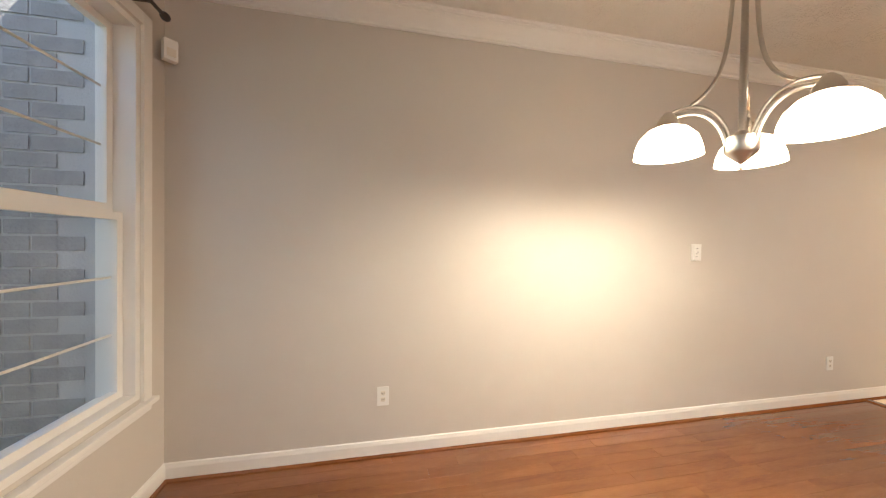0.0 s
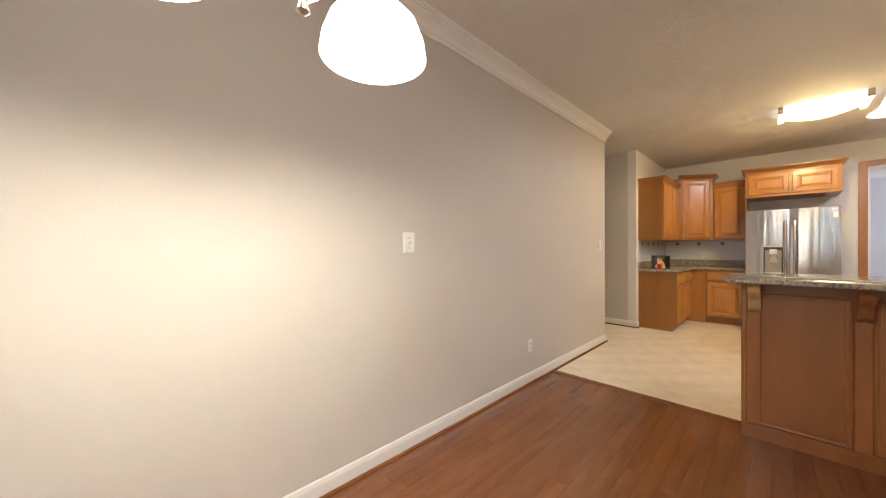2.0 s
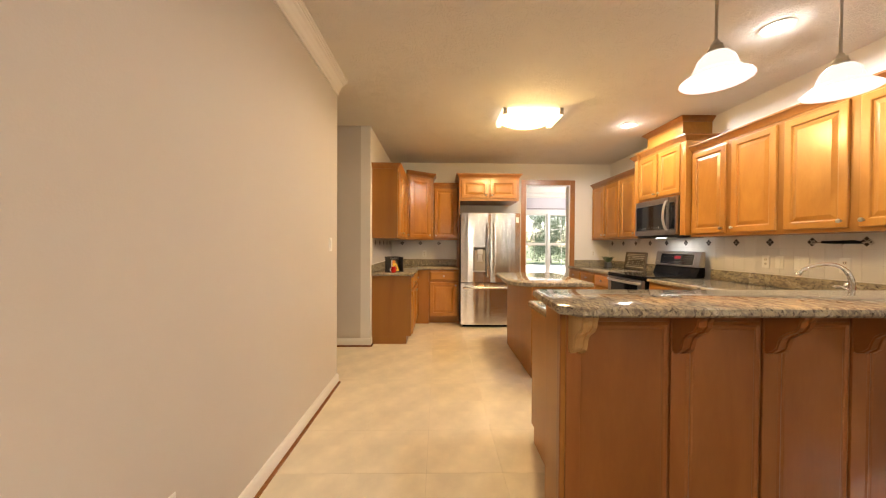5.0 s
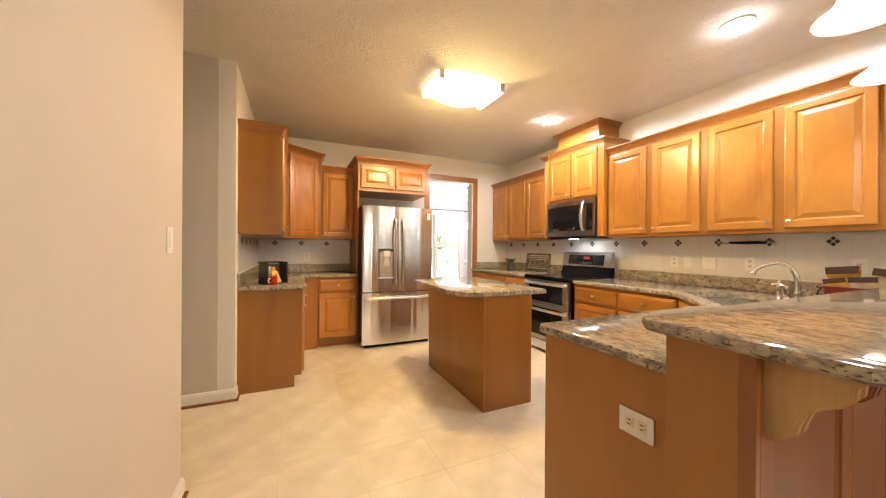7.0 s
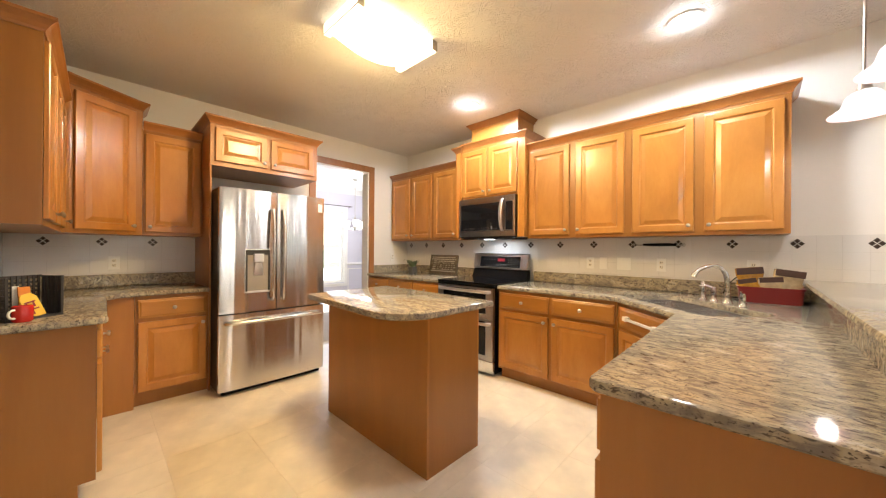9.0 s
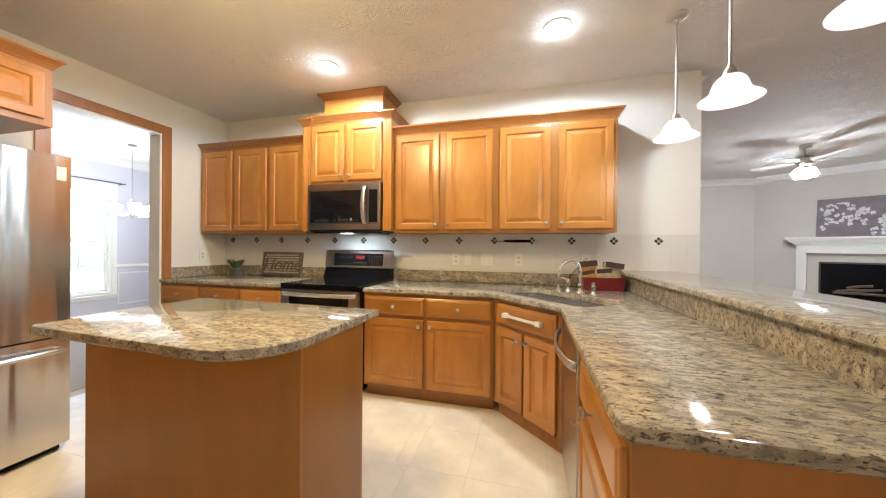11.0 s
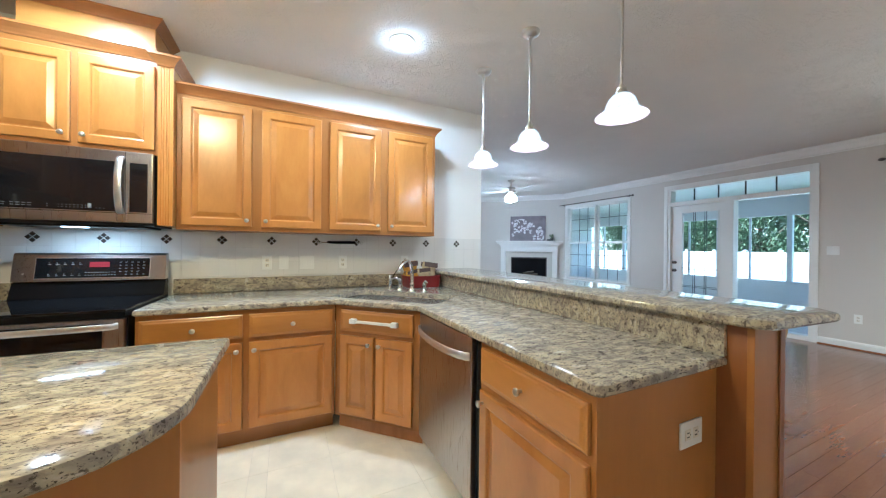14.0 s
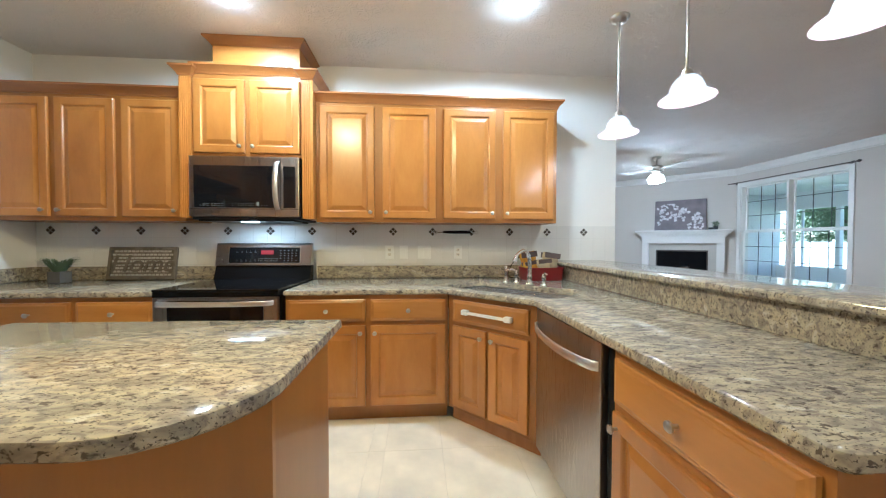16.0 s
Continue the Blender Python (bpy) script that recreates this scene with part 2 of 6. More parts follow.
IVORY = material("ivory_plastic", (0.75, 0.70, 0.60), 0.35, vary=0.02)
FLOORTILE = material("cream_floor_tile", (0.80, 0.72, 0.57), 0.30, bump=0.04, scale=12, vary=0.13, vary_scale=5)
GROUT = material("grout", (0.56, 0.49, 0.39), 0.9, bump=0.1, scale=200, vary=0.05)
WALLTILE = material("white_glazed_tile", (0.74, 0.72, 0.68), 0.22, vary=0.02)
DIAMOND = material("dark_metal_tile", (0.06, 0.045, 0.035), 0.35, 0.6, vary=0.3, vary_scale=40)
BRONZE = material("dark_bronze", (0.10, 0.085, 0.075), 0.4, 0.8, vary=0.1)
SINKSTEEL = steel("sink_steel", rough=0.22, colour=(0.78, 0.77, 0.76), wave=0.25)
GLASS = glass("window_glass")
SHADE = glow("lit_frosted_glass", WARM, 4.0)
SHADEC = glow("lit_white_glass", (1.0, 0.95, 0.88), 3.5)
SHADEP = glow("pendant_glass", (1.0, 0.96, 0.90), 0.34)
ENDGLOW = glow("lit_end_glass", (1.0, 0.85, 0.62), 0.9)
PANELGLOW = glow("lit_amber_diffuser", (1.0, 0.72, 0.36), 3.0)
CANGLOW = glow("lit_downlight", (0.95, 0.97, 1.0), 8.0)
BRICK = material("whitewashed_brick", (0.33, 0.315, 0.305), 0.9, bump=0.4, scale=60, vary=0.22, vary_scale=6)
MORTAR = material("mortar", (0.50, 0.49, 0.48), 0.95, bump=0.3, scale=90, vary=0.08)
VINYL = material("white_vinyl", (0.86, 0.87, 0.87), 0.4, vary=0.02)
LEAF = material("green_leaf", (0.13, 0.18, 0.095), 0.6, vary=0.35, vary_scale=4)
GRASS = material("grass", (0.09, 0.13, 0.04), 0.9, vary=0.3, vary_scale=3)
BARK = material("bark", (0.12, 0.09, 0.06), 0.9, bump=0.5, vary=0.2)
CONCRETE = material("concrete", (0.58, 0.57, 0.55), 0.85, bump=0.2, vary=0.08)

# ---- mesh helpers ----


def part(name, bm, mat, parent=None, label="", category="", group="", kind="", smooth=0.0):
    bmesh.ops.recalc_face_normals(bm, faces=bm.faces)
    me = bpy.data.meshes.new(name)
    if smooth:
        for f in bm.faces:
            f.smooth = True
        for e in bm.edges:
            if len(e.link_faces) == 2 and e.calc_face_angle() > radians(smooth):
                e.smooth = False
    bm.to_mesh(me)
    bm.free()
    me.materials.append(mat)
    ob = new(name, me)
    if parent is not None:
        ob.parent = parent
    return tagged(ob, label, category, group, kind)


def thing(name, label, category, group="", m=None):
    ob = new(name)
    ob.empty_display_size = 0.1
    tagged(ob, label, category, group)
    if m is not None:
        ob.matrix_world = m
    return ob


def box(bm, x0, x1, y0, y1, z0, z1, bevel=0.0):
    r = bmesh.ops.create_cube(bm, size=1.0)
    vs = r["verts"]
    for v in vs:
        v.co = Vector(((x0 + x1) / 2 + v.co.x * (x1 - x0), (y0 + y1) / 2 + v.co.y * (y1 - y0), (z0 + z1) / 2 + v.co.z * (z1 - z0)))
    if bevel:
        es = list({e for v in vs for e in v.link_edges})
        bmesh.ops.bevel(bm, geom=es, offset=bevel, segments=2, profile=0.7, affect="EDGES")


def boxes(*args, bevel=0.0):
    bm = bmesh.new()
    for a in args:
        box(bm, *a, bevel=bevel)
    return bm


def loft(bm, rings, caps=True, closed=True):
    """Quads between rings of equally many points."""
    vs = [[bm.verts.new(p) for p in r] for r in rings]
    k = len(vs[0])
    for a, b in zip(vs, vs[1:]):
        for i in range(k if closed else k - 1):
            j = (i + 1) % k
            bm.faces.new((a[i], a[j], b[j], b[i]))
    if caps:
        bm.faces.new(vs[0][::-1])
        bm.faces.new(vs[-1])
    return vs


def rings_rect(w, h, steps):
    """Rings in the xz plane of a panel w by h: (inset, y)."""
    return [[(i, y, i), (w - i, y, i), (w - i, y, h - i), (i, y, h - i)] for i, y in steps]


def lathe(bm, prof, seg=24, at=(0, 0, 0)):
    rings = [[(at[0] + r * math.cos(2 * math.pi * k / seg), at[1] + r * math.sin(2 * math.pi * k / seg), at[2] + z) for k in range(seg)] for r, z in prof]
    loft(bm, rings)


def tube(bm, pts, r, seg=8):
    """A round bar through points; r may be a list."""
    pts = [Vector(p) for p in pts]
    rings, side = [], None
    for i, p in enumerate(pts):
        d = (pts[min(i + 1, len(pts) - 1)] - pts[max(i - 1, 0)]).normalized()
        if side is None:
            side = d.orthogonal().normalized()
        side = (side - d * side.dot(d)).normalized()
        up = d.cross(side)
        rad = r[i] if isinstance(r, (list, tuple)) else r
        rings.append([p + (side * math.cos(2 * math.pi * k / seg) + up * math.sin(2 * math.pi * k / seg)) * rad for k in range(seg)])
    loft(bm, rings)


def strap(bm, pts, across, w, t):
    """A flat bar through points, w wide along the direction across."""
    pts, a = [Vector(p) for p in pts], Vector(across)
    rings = []
    for i, p in enumerate(pts):
        d = (pts[min(i + 1, len(pts) - 1)] - pts[max(i - 1, 0)]).normalized()
        o = d.cross(a).normalized()
        rings.append([p + a * sx_ * w / 2 + o * sy_ * t / 2 for sx_, sy_ in ((-1, -0.5), (-0.85, -1), (0.85, -1), (1, -0.5), (1, 0.5), (0.85, 1), (-0.85, 1), (-1, 0.5))])
    loft(bm, rings)


def curve(p0, p1, p2, p3, n=12):
    p0, p1, p2, p3 = (Vector(p) for p in (p0, p1, p2, p3))
    return [p0 * (1 - t) ** 3 + p1 * 3 * t * (1 - t) ** 2 + p2 * 3 * t * t * (1 - t) + p3 * t ** 3 for t in (k / n for k in range(n + 1))]


def offset_poly(poly, d):
    """Moves a counter-clockwise outline inwards by d."""
    out, k = [], len(poly)
    for i in range(k):
        a, b, c = Vector(poly[i - 1]), Vector(poly[i]), Vector(poly[(i + 1) % k])
        u, v = (b - a).normalized(), (c - b).normalized()
        nu, nv = Vector((-u.y, u.x)), Vector((-v.y, v.x))
        q = (nu + nv)
        q = q / max(q.length_squared / 2, 0.3)
        out.append(b + q * d)
    return out


def sweep(bm, path, prof, z=0.0, closed=False):
    """Carries a closed profile of (out, up) along a level path of (x, y); out is to the right of the way."""
    path = [Vector(p) for p in path]
    k, rings = len(path), []
    for i, p in enumerate(path):
        a = path[i - 1] if (i or closed) else None
        c = path[(i + 1) % k] if (i < k - 1 or closed) else None
        u = (p - a).normalized() if a is not None else (c - p).normalized()
        v = (c - p).normalized() if c is not None else u
        q = Vector((u.y, -u.x)) + Vector((v.y, -v.x))
        q = q / max(q.length_squared / 2, 0.2)
        rings.append([(p.x + q.x * o, p.y + q.y * o, z + h) for o, h in prof])
    if closed:
        rings.append(rings[0])
    loft(bm, rings, caps=not closed)


def arc(cx, cy, r, a0, a1, n=8):
    return [(cx + r * math.cos(radians(a0 + (a1 - a0) * k / n)), cy + r * math.sin(radians(a0 + (a1 - a0) * k / n))) for k in range(n + 1)]


def slab(bm, poly, z0, z1, ease=0.012, hole=None):
    """A stone slab with rounded edges, with an optional hole."""
    steps = [(ease * 0.6, z0), (0, z0 + ease * 0.6), (0, z1 - ease), (ease * 0.3, z1 - ease * 0.3), (ease, z1)]
    rings = [[(p[0], p[1], z) for p in offset_poly(poly, d)] for d, z in steps]
    vs = loft(bm, rings, caps=False)
    for ring, zz in ((vs[0], z0), (vs[-1], z1)):
        es = [bm.edges.get((ring[i], ring[(i + 1) % len(ring)])) for i in range(len(ring))]
        if hole:
            hv = [bm.verts.new((x, y, zz)) for x, y in hole]
            es += [bm.edges.new((hv[i], hv[(i + 1) % len(hv)])) for i in range(len(hv))]
            if ring is vs[0]:
                low = hv
            else:
                for i in range(len(hv)):
                    j = (i + 1) % len(hv)
                    bm.faces.new((low[i], low[j], hv[j], hv[i]))
        bmesh.ops.triangle_fill(bm, edges=es, use_beauty=True)


def wall(name, x0, x1, y0, y1, mat, openings=(), z1=CEIL):
    """A straight wall; openings (from, to, low, high) along its length."""
    bm = bmesh.new()
    alongx = (x1 - x0) > (y1 - y0)
    lo, hi = (x0, x1) if alongx else (y0, y1)
    cuts = sorted(openings)

    def put(a, b, c, d):
        if b - a > 1e-4 and d - c > 1e-4:
            box(bm, *((a, b, y0, y1) if alongx else (x0, x1, a, b)), c, d)
    at = lo
    for a, b, c, d in cuts:
        put(at, a, 0, z1)
        put(a, b, 0, c)
        put(a, b, d, z1)
        at = b
    put(at, hi, 0, z1)
    return part(name, bm, mat, kind="structure")


# ---- structure ----
WX, NY, SY, EX = -0.105, 3.275, -0.75, 9.62
YD = -4.22
SEAM = 5.225
NEND, HX, KNY = 6.69, 7.80, 3.20
WIN = (-4.12, -2.40, 0.53, 2.37)
DOORU = (-1.57, 0.385, 0.0, 2.45)
DWIN = (1.12, 3.085, 0.54, 2.34)
EDOOR = (-0.02, 0.78, 0.0, 2.36)
LRS = -5.86

wall("wall_west", WX - 0.16, WX, LRS - 0.12, NY, PAINT, [WIN, DOORU, DWIN])
wall("wall_dining", WX - 0.16, NEND, NY, NY + 0.14, PAINT)
wall("wall_hall_west", NEND - 0.12, NEND, NY + 0.14, 5.6, PAINT)
wall("wall_hall_east", HX, HX + 0.12, KNY + 0.12, 5.6, PAINT)
wall("wall_hall_end", NEND - 0.12, HX + 0.12, 5.6, 5.72, PAINT)
wall("wall_kitchen_north", HX, EX, KNY, KNY + 0.12, WHITEWALL)
wall("wall_kitchen_east", EX, EX + 0.14, SY - 0.12, KNY + 0.12, WHITEWALL, [EDOOR])
wall("wall_kitchen_south", 4.67, EX, SY - 0.12, SY, WHITEWALL)
wall("wall_living_east", 4.67, 4.79, LRS, SY - 0.12, PAINT)
wall("wall_living_south", WX, 4.79, LRS - 0.12, LRS, PAINT)
bm = bmesh.new()
d0, d1 = (WX, YD), (WX + YD - LRS, LRS)
loft(bm, [[(d0[0], d0[1], z), (d1[0], d1[1], z), (d0[0], d1[1], z)] for z in (0, CEIL)])
part("wall_fireplace", bm, PAINT, kind="structure")

part("ceiling", boxes((WX - 0.16, EX + 0.14, LRS - 0.12, 5.72, CEIL, CEIL + 0.12)), CEILM, kind="structure")
part("floor", boxes((WX - 0.16, SEAM, LRS - 0.12, NY + 0.14, -0.12, -0.006), (SEAM, EX + 0.14, SY - 0.12, 5.72, -0.12, -0.003)), GROUT, kind="structure")

BASEP = [(0, 0), (0.014, 0), (0.014, 0.075), (0.008, 0.095), (0, 0.10)]
QUARTER = [(0.0141, 0), (0.028, 0), (0.026, 0.010), (0.0141, 0.018)]
CROWNP = [(0, -0.125), (0.012, -0.125), (0.017, -0.119), (0.016, -0.111), (0.009, -0.107), (0.010, -0.100), (0.022, -0.088), (0.034, -0.066), (0.054, -0.042), (0.068, -0.034), (0.072, -0.028), (0.080, -0.026), (0.082, -0.018), (0.092, -0.014), (0.094, 0), (0, 0)]


def skirting(path):
    bm = bmesh.new()
    sweep(bm, path, BASEP)
    part("baseboard", bm, TRIM, kind="structure")
    bm = bmesh.new()
    sweep(bm, path, QUARTER)
    part("shoe_moulding", bm, OAK, kind="structure")


skirting([(WX, 0.45), (WX, NY), (NEND, NY), (NEND, 5.6)])
skirting([(HX, 5.6), (HX, KNY), (HX + 0.075, KNY)])
skirting([(d1[0], d1[1]), (4.67, LRS), (4.67, SY - 0.12)][::1])
skirting([(WX, YD + 0.02), (WX, -1.64)])
for path in ([(WX, YD), (WX, NY), (NEND, NY)], [d1, d0], [(4.67, SY - 0.12), (4.67, LRS), d1]):
    bm = bmesh.new()
    sweep(bm, path, CROWNP, CEIL - 0.001)
    part("crown_moulding", bm, TRIM, kind="structure")
bm = bmesh.new()
sweep(bm, [(SEAM, 1.845), (SEAM, NY)], [(-0.03, 0), (-0.022, 0.010), (0.022, 0.010), (0.03, 0)])
part("threshold", bm, OAK, kind="structure")

# ---- cabinets ----


def knob(parent, x, y, z):
    bm = bmesh.new()
    lathe(bm, [(0.006, 0), (0.005, 0.012), (0.007, 0.016), (0.014, 0.020), (0.015, 0.026), (0.010, 0.031), (0.002, 0.032)], 14)
    ob = part("knob", bm, NICKEL, parent, "satin nickel knob", smooth=50)
    ob.matrix_basis = pose(x, y, z, 90)
    return ob


DOORSTEPS = [(0, 0), (0, -0.015), (0.003, -0.019), (0.008, -0.020), (0.050, -0.020), (0.056, -0.017), (0.060, -0.009), (0.068, -0.009), (0.092, -0.017), (0.096, -0.0185)]


def door(parent, x, z, w, h, side="r", low=False, y=-0.002):
    bm = bmesh.new()
    loft(bm, rings_rect(w, h, DOORSTEPS))
    ob = part("door", bm, MAPLE, parent, "raised panel maple door")
    ob.matrix_basis = pose(x, y, z)
    if side:
        knob(ob, w - 0.03 if side == "r" else 0.03, -0.020, 0.045 if low else h - 0.045)
    return ob


def drawer(parent, x, z, w, h, knobs=1, y=-0.002):
    bm = bmesh.new()
    loft(bm, rings_rect(w, h, [(0, 0), (0, -0.012), (0.005, -0.015), (0.012, -0.016), (0.018, -0.019), (0.022, -0.020)]))
    ob = part("drawer", bm, MAPLEH, parent, "maple drawer front")
    ob.matrix_basis = pose(x, y, z)
    for k in range(knobs):
        knob(ob, w * (k + 0.5) / knobs, -0.020, h / 2)
    return ob


def base_cabinet(name, label, m, w, d=0.60, h=0.868, doors=2, drawers=1, end="", group="base cabinets", single_side="r"):
    t = thing(name, label, "cabinet", group, m)
    part("body", boxes((0.0, w, 0.0, d, 0.10, h), (0.0, w, 0.06, d, 0.0, 0.0995)), VENEER, t)
    gap, edge = 0.035, 0.018
    if drawers:
        dw = (w - 2 * edge - (drawers - 1) * gap) / drawers
        for k in range(drawers):
            drawer(t, edge + k * (dw + gap), h - 0.175, dw, 0.145)
    if doors:
        top = h - 0.205 if drawers else h - 0.03
        dw = (w - 2 * edge - (doors - 1) * gap) / doors
        for k in range(doors):
            side = single_side if doors == 1 else ("r" if k % 2 == 0 else "l")
            door(t, edge + k * (dw + gap), 0.125, dw, top - 0.125, side)
    return t


CABCROWN = [(0, 0), (0.006, 0), (0.010, 0.012), (0.022, 0.030), (0.040, 0.048), (0.046, 0.052), (0.046, 0.066), (0, 0.066)]


def upper_cabinet(name, label, m, w, h, d=0.31, doors=2, crown=(True, True), group="wall cabinets", side="r", bottom_rail=0.03, knoblow=True, gap=0.035, rail_top=0.03, edge=0.015):
    t = thing(name, label, "cabinet", group, m)
    part("body", boxes((0, w, 0, d, 0, h)), VENEER, t)
    dw = (w - 2 * edge - (doors - 1) * gap) / doors
    for k in range(doors):
        s = side if doors == 1 else ("r" if k % 2 == 0 else "l")
        door(t, edge + k * (dw + gap), bottom_rail, dw, h - bottom_rail - rail_top, s, low=knoblow)
    path = [(0, 0), (w, 0)]
    if crown[0]:
        path = [(0, d)] + path
    if crown[1]:
        path = path + [(w, d)]
    bm = bmesh.new()
    sweep(bm, path, [(o, z + 0.0005) for o, z in CABCROWN], h - 0.002)
    part("crown", bm, CROWNWOOD, t, "stained crown moulding")
    return t

# ---- kitchen, south run ----
FACE = -0.03


def south(x_right, y=FACE, z=0.0):
    """Pose of a thing against the south wall whose near corner (its local x = 0) is at the greater x."""
    return pose(x_right, y, z, 0, 0, 180)


BD = FACE - SY - 0.001
base_cabinet("base_cabinet", "honey maple base cabinet with two drawers beside the range", south(7.365), 1.07, BD, doors=2, drawers=2)
base_cabinet("base_cabinet", "honey maple base cabinet with three drawers under the plant counter", south(EX - 0.002), EX - 0.002 - 8.16, BD, doors=3, drawers=3)

# the corner sink cabinet, set at an angle
P1, P2 = Vector((6.29, FACE)), Vector((5.835, 0.425))
ang = math.degrees(math.atan2(P2.y - P1.y, P2.x - P1.x))
sink_w = (P2 - P1).length
sc = thing("sink_cabinet", "angled honey maple corner sink cabinet with two doors", "cabinet", "base cabinets", pose(P1.x, P1.y, 0, 0, 0, ang))
bm = bmesh.new()
loft(bm, [[(0, 0, z), (sink_w, 0, z), (sink_w - 0.3, 0.35, z), (0.3, 0.35, z)] for z in (0.10, 0.66)])
box(bm, 0, sink_w, 0, 0.02, 0.6605, 0.868)
part("body", bm, VENEER, sc)
bm = bmesh.new()
loft(bm, [[(0.0, 0.05, z), (sink_w, 0.05, z), (sink_w - 0.3, 0.35, z), (0.3, 0.35, z)] for z in (0.0, 0.0995)])
part("toe_kick", bm, CASING, sc)
drawer(sc, 0.05, 0.693, sink_w - 0.10, 0.145, knobs=0)
door(sc, 0.05, 0.125, (sink_w - 0.10 - 0.02) / 2, 0.54, "r")
door(sc, 0.06 + (sink_w - 0.10) / 2, 0.125, (sink_w - 0.10 - 0.02) / 2, 0.54, "l")
lh = thing("safety_latch", "white plastic child safety latch bar on the false drawer", "latch", m=sc.matrix_world @ pose(sink_w / 2, -0.021, 0.770))
part("bar", boxes((-0.15, 0.15, -0.030, -0.020, -0.009, 0.009), bevel=0.003), PLASTIC, lh)
for s in (-1, 1):
    part("mount", boxes((s * 0.155 - 0.022, s * 0.155 + 0.022, -0.034, 0, -0.016, 0.016), bevel=0.006), PLASTIC, lh)

# ---- peninsula ----
PX, PEND = 5.835, 1.735
KX0, KX1, KEND = 5.05, 5.24, 1.84
BAR0, BAR1 = 1.022, 1.056
dw = thing("dishwasher", "stainless steel dishwasher with a curved bar handle under the granite counter", "dishwasher", m=pose(PX + 0.0, 0.45, 0, 0, 0, 90))
DWW = 0.645
part("tub", boxes((0.003, DWW - 0.003, 0.03, 0.57, 0.10, 0.865)), DARK, dw)
part("front", boxes((0.006, DWW - 0.006, -0.018, 0.028, 0.105, 0.862), bevel=0.006), STEELD, dw)
part("toe_panel", boxes((0.006, DWW - 0.006, 0.055, 0.10, 0.0, 0.10)), BLACK, dw)
bm = bmesh.new()
strap(bm, [(0.022, -0.018, 0.775)] + curve((0.035, -0.035, 0.775), (0.17, -0.085, 0.765), (DWW - 0.17, -0.085, 0.765), (DWW - 0.035, -0.035, 0.775)) + [(DWW - 0.022, -0.018, 0.775)], (0, 0, 1), 0.036, 0.010)
part("handle", bm, STEELBAR, dw, "curved steel bar handle", smooth=60)
pc = base_cabinet("base_cabinet", "honey maple end cabinet with one wide drawer and one door", pose(PX, 1.145, 0, 0, 0, 90), PEND - 1.145, PX - KX1 - 0.002, doors=1, drawers=1, single_side="l")
part("filler", boxes((PX - 0.55, PX - 0.004, 1.098, 1.143, 0.0, 0.868)), BLACK, thing("filler_panel", "dark gap panel beside the dishwasher", "panel"))

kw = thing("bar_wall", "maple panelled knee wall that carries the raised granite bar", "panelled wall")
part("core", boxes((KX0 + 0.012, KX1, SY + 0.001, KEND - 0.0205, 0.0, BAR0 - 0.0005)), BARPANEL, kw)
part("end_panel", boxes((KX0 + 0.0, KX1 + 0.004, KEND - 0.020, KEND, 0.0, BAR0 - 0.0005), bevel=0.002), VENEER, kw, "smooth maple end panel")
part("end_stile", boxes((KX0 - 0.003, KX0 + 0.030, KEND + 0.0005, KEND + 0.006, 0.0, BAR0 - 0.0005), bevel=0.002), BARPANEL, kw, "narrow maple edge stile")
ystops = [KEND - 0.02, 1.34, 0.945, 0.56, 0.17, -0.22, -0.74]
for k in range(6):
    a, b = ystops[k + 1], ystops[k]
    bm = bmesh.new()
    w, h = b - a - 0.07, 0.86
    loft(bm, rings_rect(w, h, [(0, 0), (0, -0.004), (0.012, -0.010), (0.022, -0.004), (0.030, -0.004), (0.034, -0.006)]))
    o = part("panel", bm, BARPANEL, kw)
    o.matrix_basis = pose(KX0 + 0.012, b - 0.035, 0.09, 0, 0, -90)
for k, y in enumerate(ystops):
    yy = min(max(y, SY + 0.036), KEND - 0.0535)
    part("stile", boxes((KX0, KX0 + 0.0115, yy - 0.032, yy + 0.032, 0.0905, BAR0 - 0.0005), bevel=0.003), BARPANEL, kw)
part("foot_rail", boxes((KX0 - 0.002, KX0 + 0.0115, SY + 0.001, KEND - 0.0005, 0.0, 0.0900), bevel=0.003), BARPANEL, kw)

corb0 = None
for y in (1.34, KEND - 0.06, 0.945, 0.56, 0.17):
    if corb0 is None:
        corb0 = thing("corbel", "carved maple corbel under the overhanging bar top", "corbel", "corbels under the bar")
        side = [(0, 1.021), (-0.185, 1.021), (-0.19, 1.00), (-0.175, 0.985), (-0.172, 0.965), (-0.15, 0.942), (-0.11, 0.925), (-0.082, 0.905), (-0.07, 0.88), (-0.062, 0.855), (-0.035, 0.835), (0, 0.825)]
        bm = bmesh.new()
        loft(bm, [[(x * (0.75), yy, z) for x, z in side] for yy in (-0.030, 0.030)])
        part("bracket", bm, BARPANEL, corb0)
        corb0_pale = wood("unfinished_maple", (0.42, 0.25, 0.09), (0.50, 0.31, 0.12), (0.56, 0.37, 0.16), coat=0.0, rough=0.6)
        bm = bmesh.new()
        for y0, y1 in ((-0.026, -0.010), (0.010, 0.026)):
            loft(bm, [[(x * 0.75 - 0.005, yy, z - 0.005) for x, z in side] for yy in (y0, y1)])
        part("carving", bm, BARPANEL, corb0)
        corb0.matrix_basis = pose(KX0 - 0.0005, y, 0)
    else:
        cc = copy_thing(corb0, pose(KX0 - 0.0005, y, 0))
        if y > 1.5:
            tagged(cc, "pale unfinished corbel at the end of the bar")
            for o in cc.children:
                o.data = o.data.copy()
                o.data.materials.clear()
                o.data.materials.append(corb0_pale)

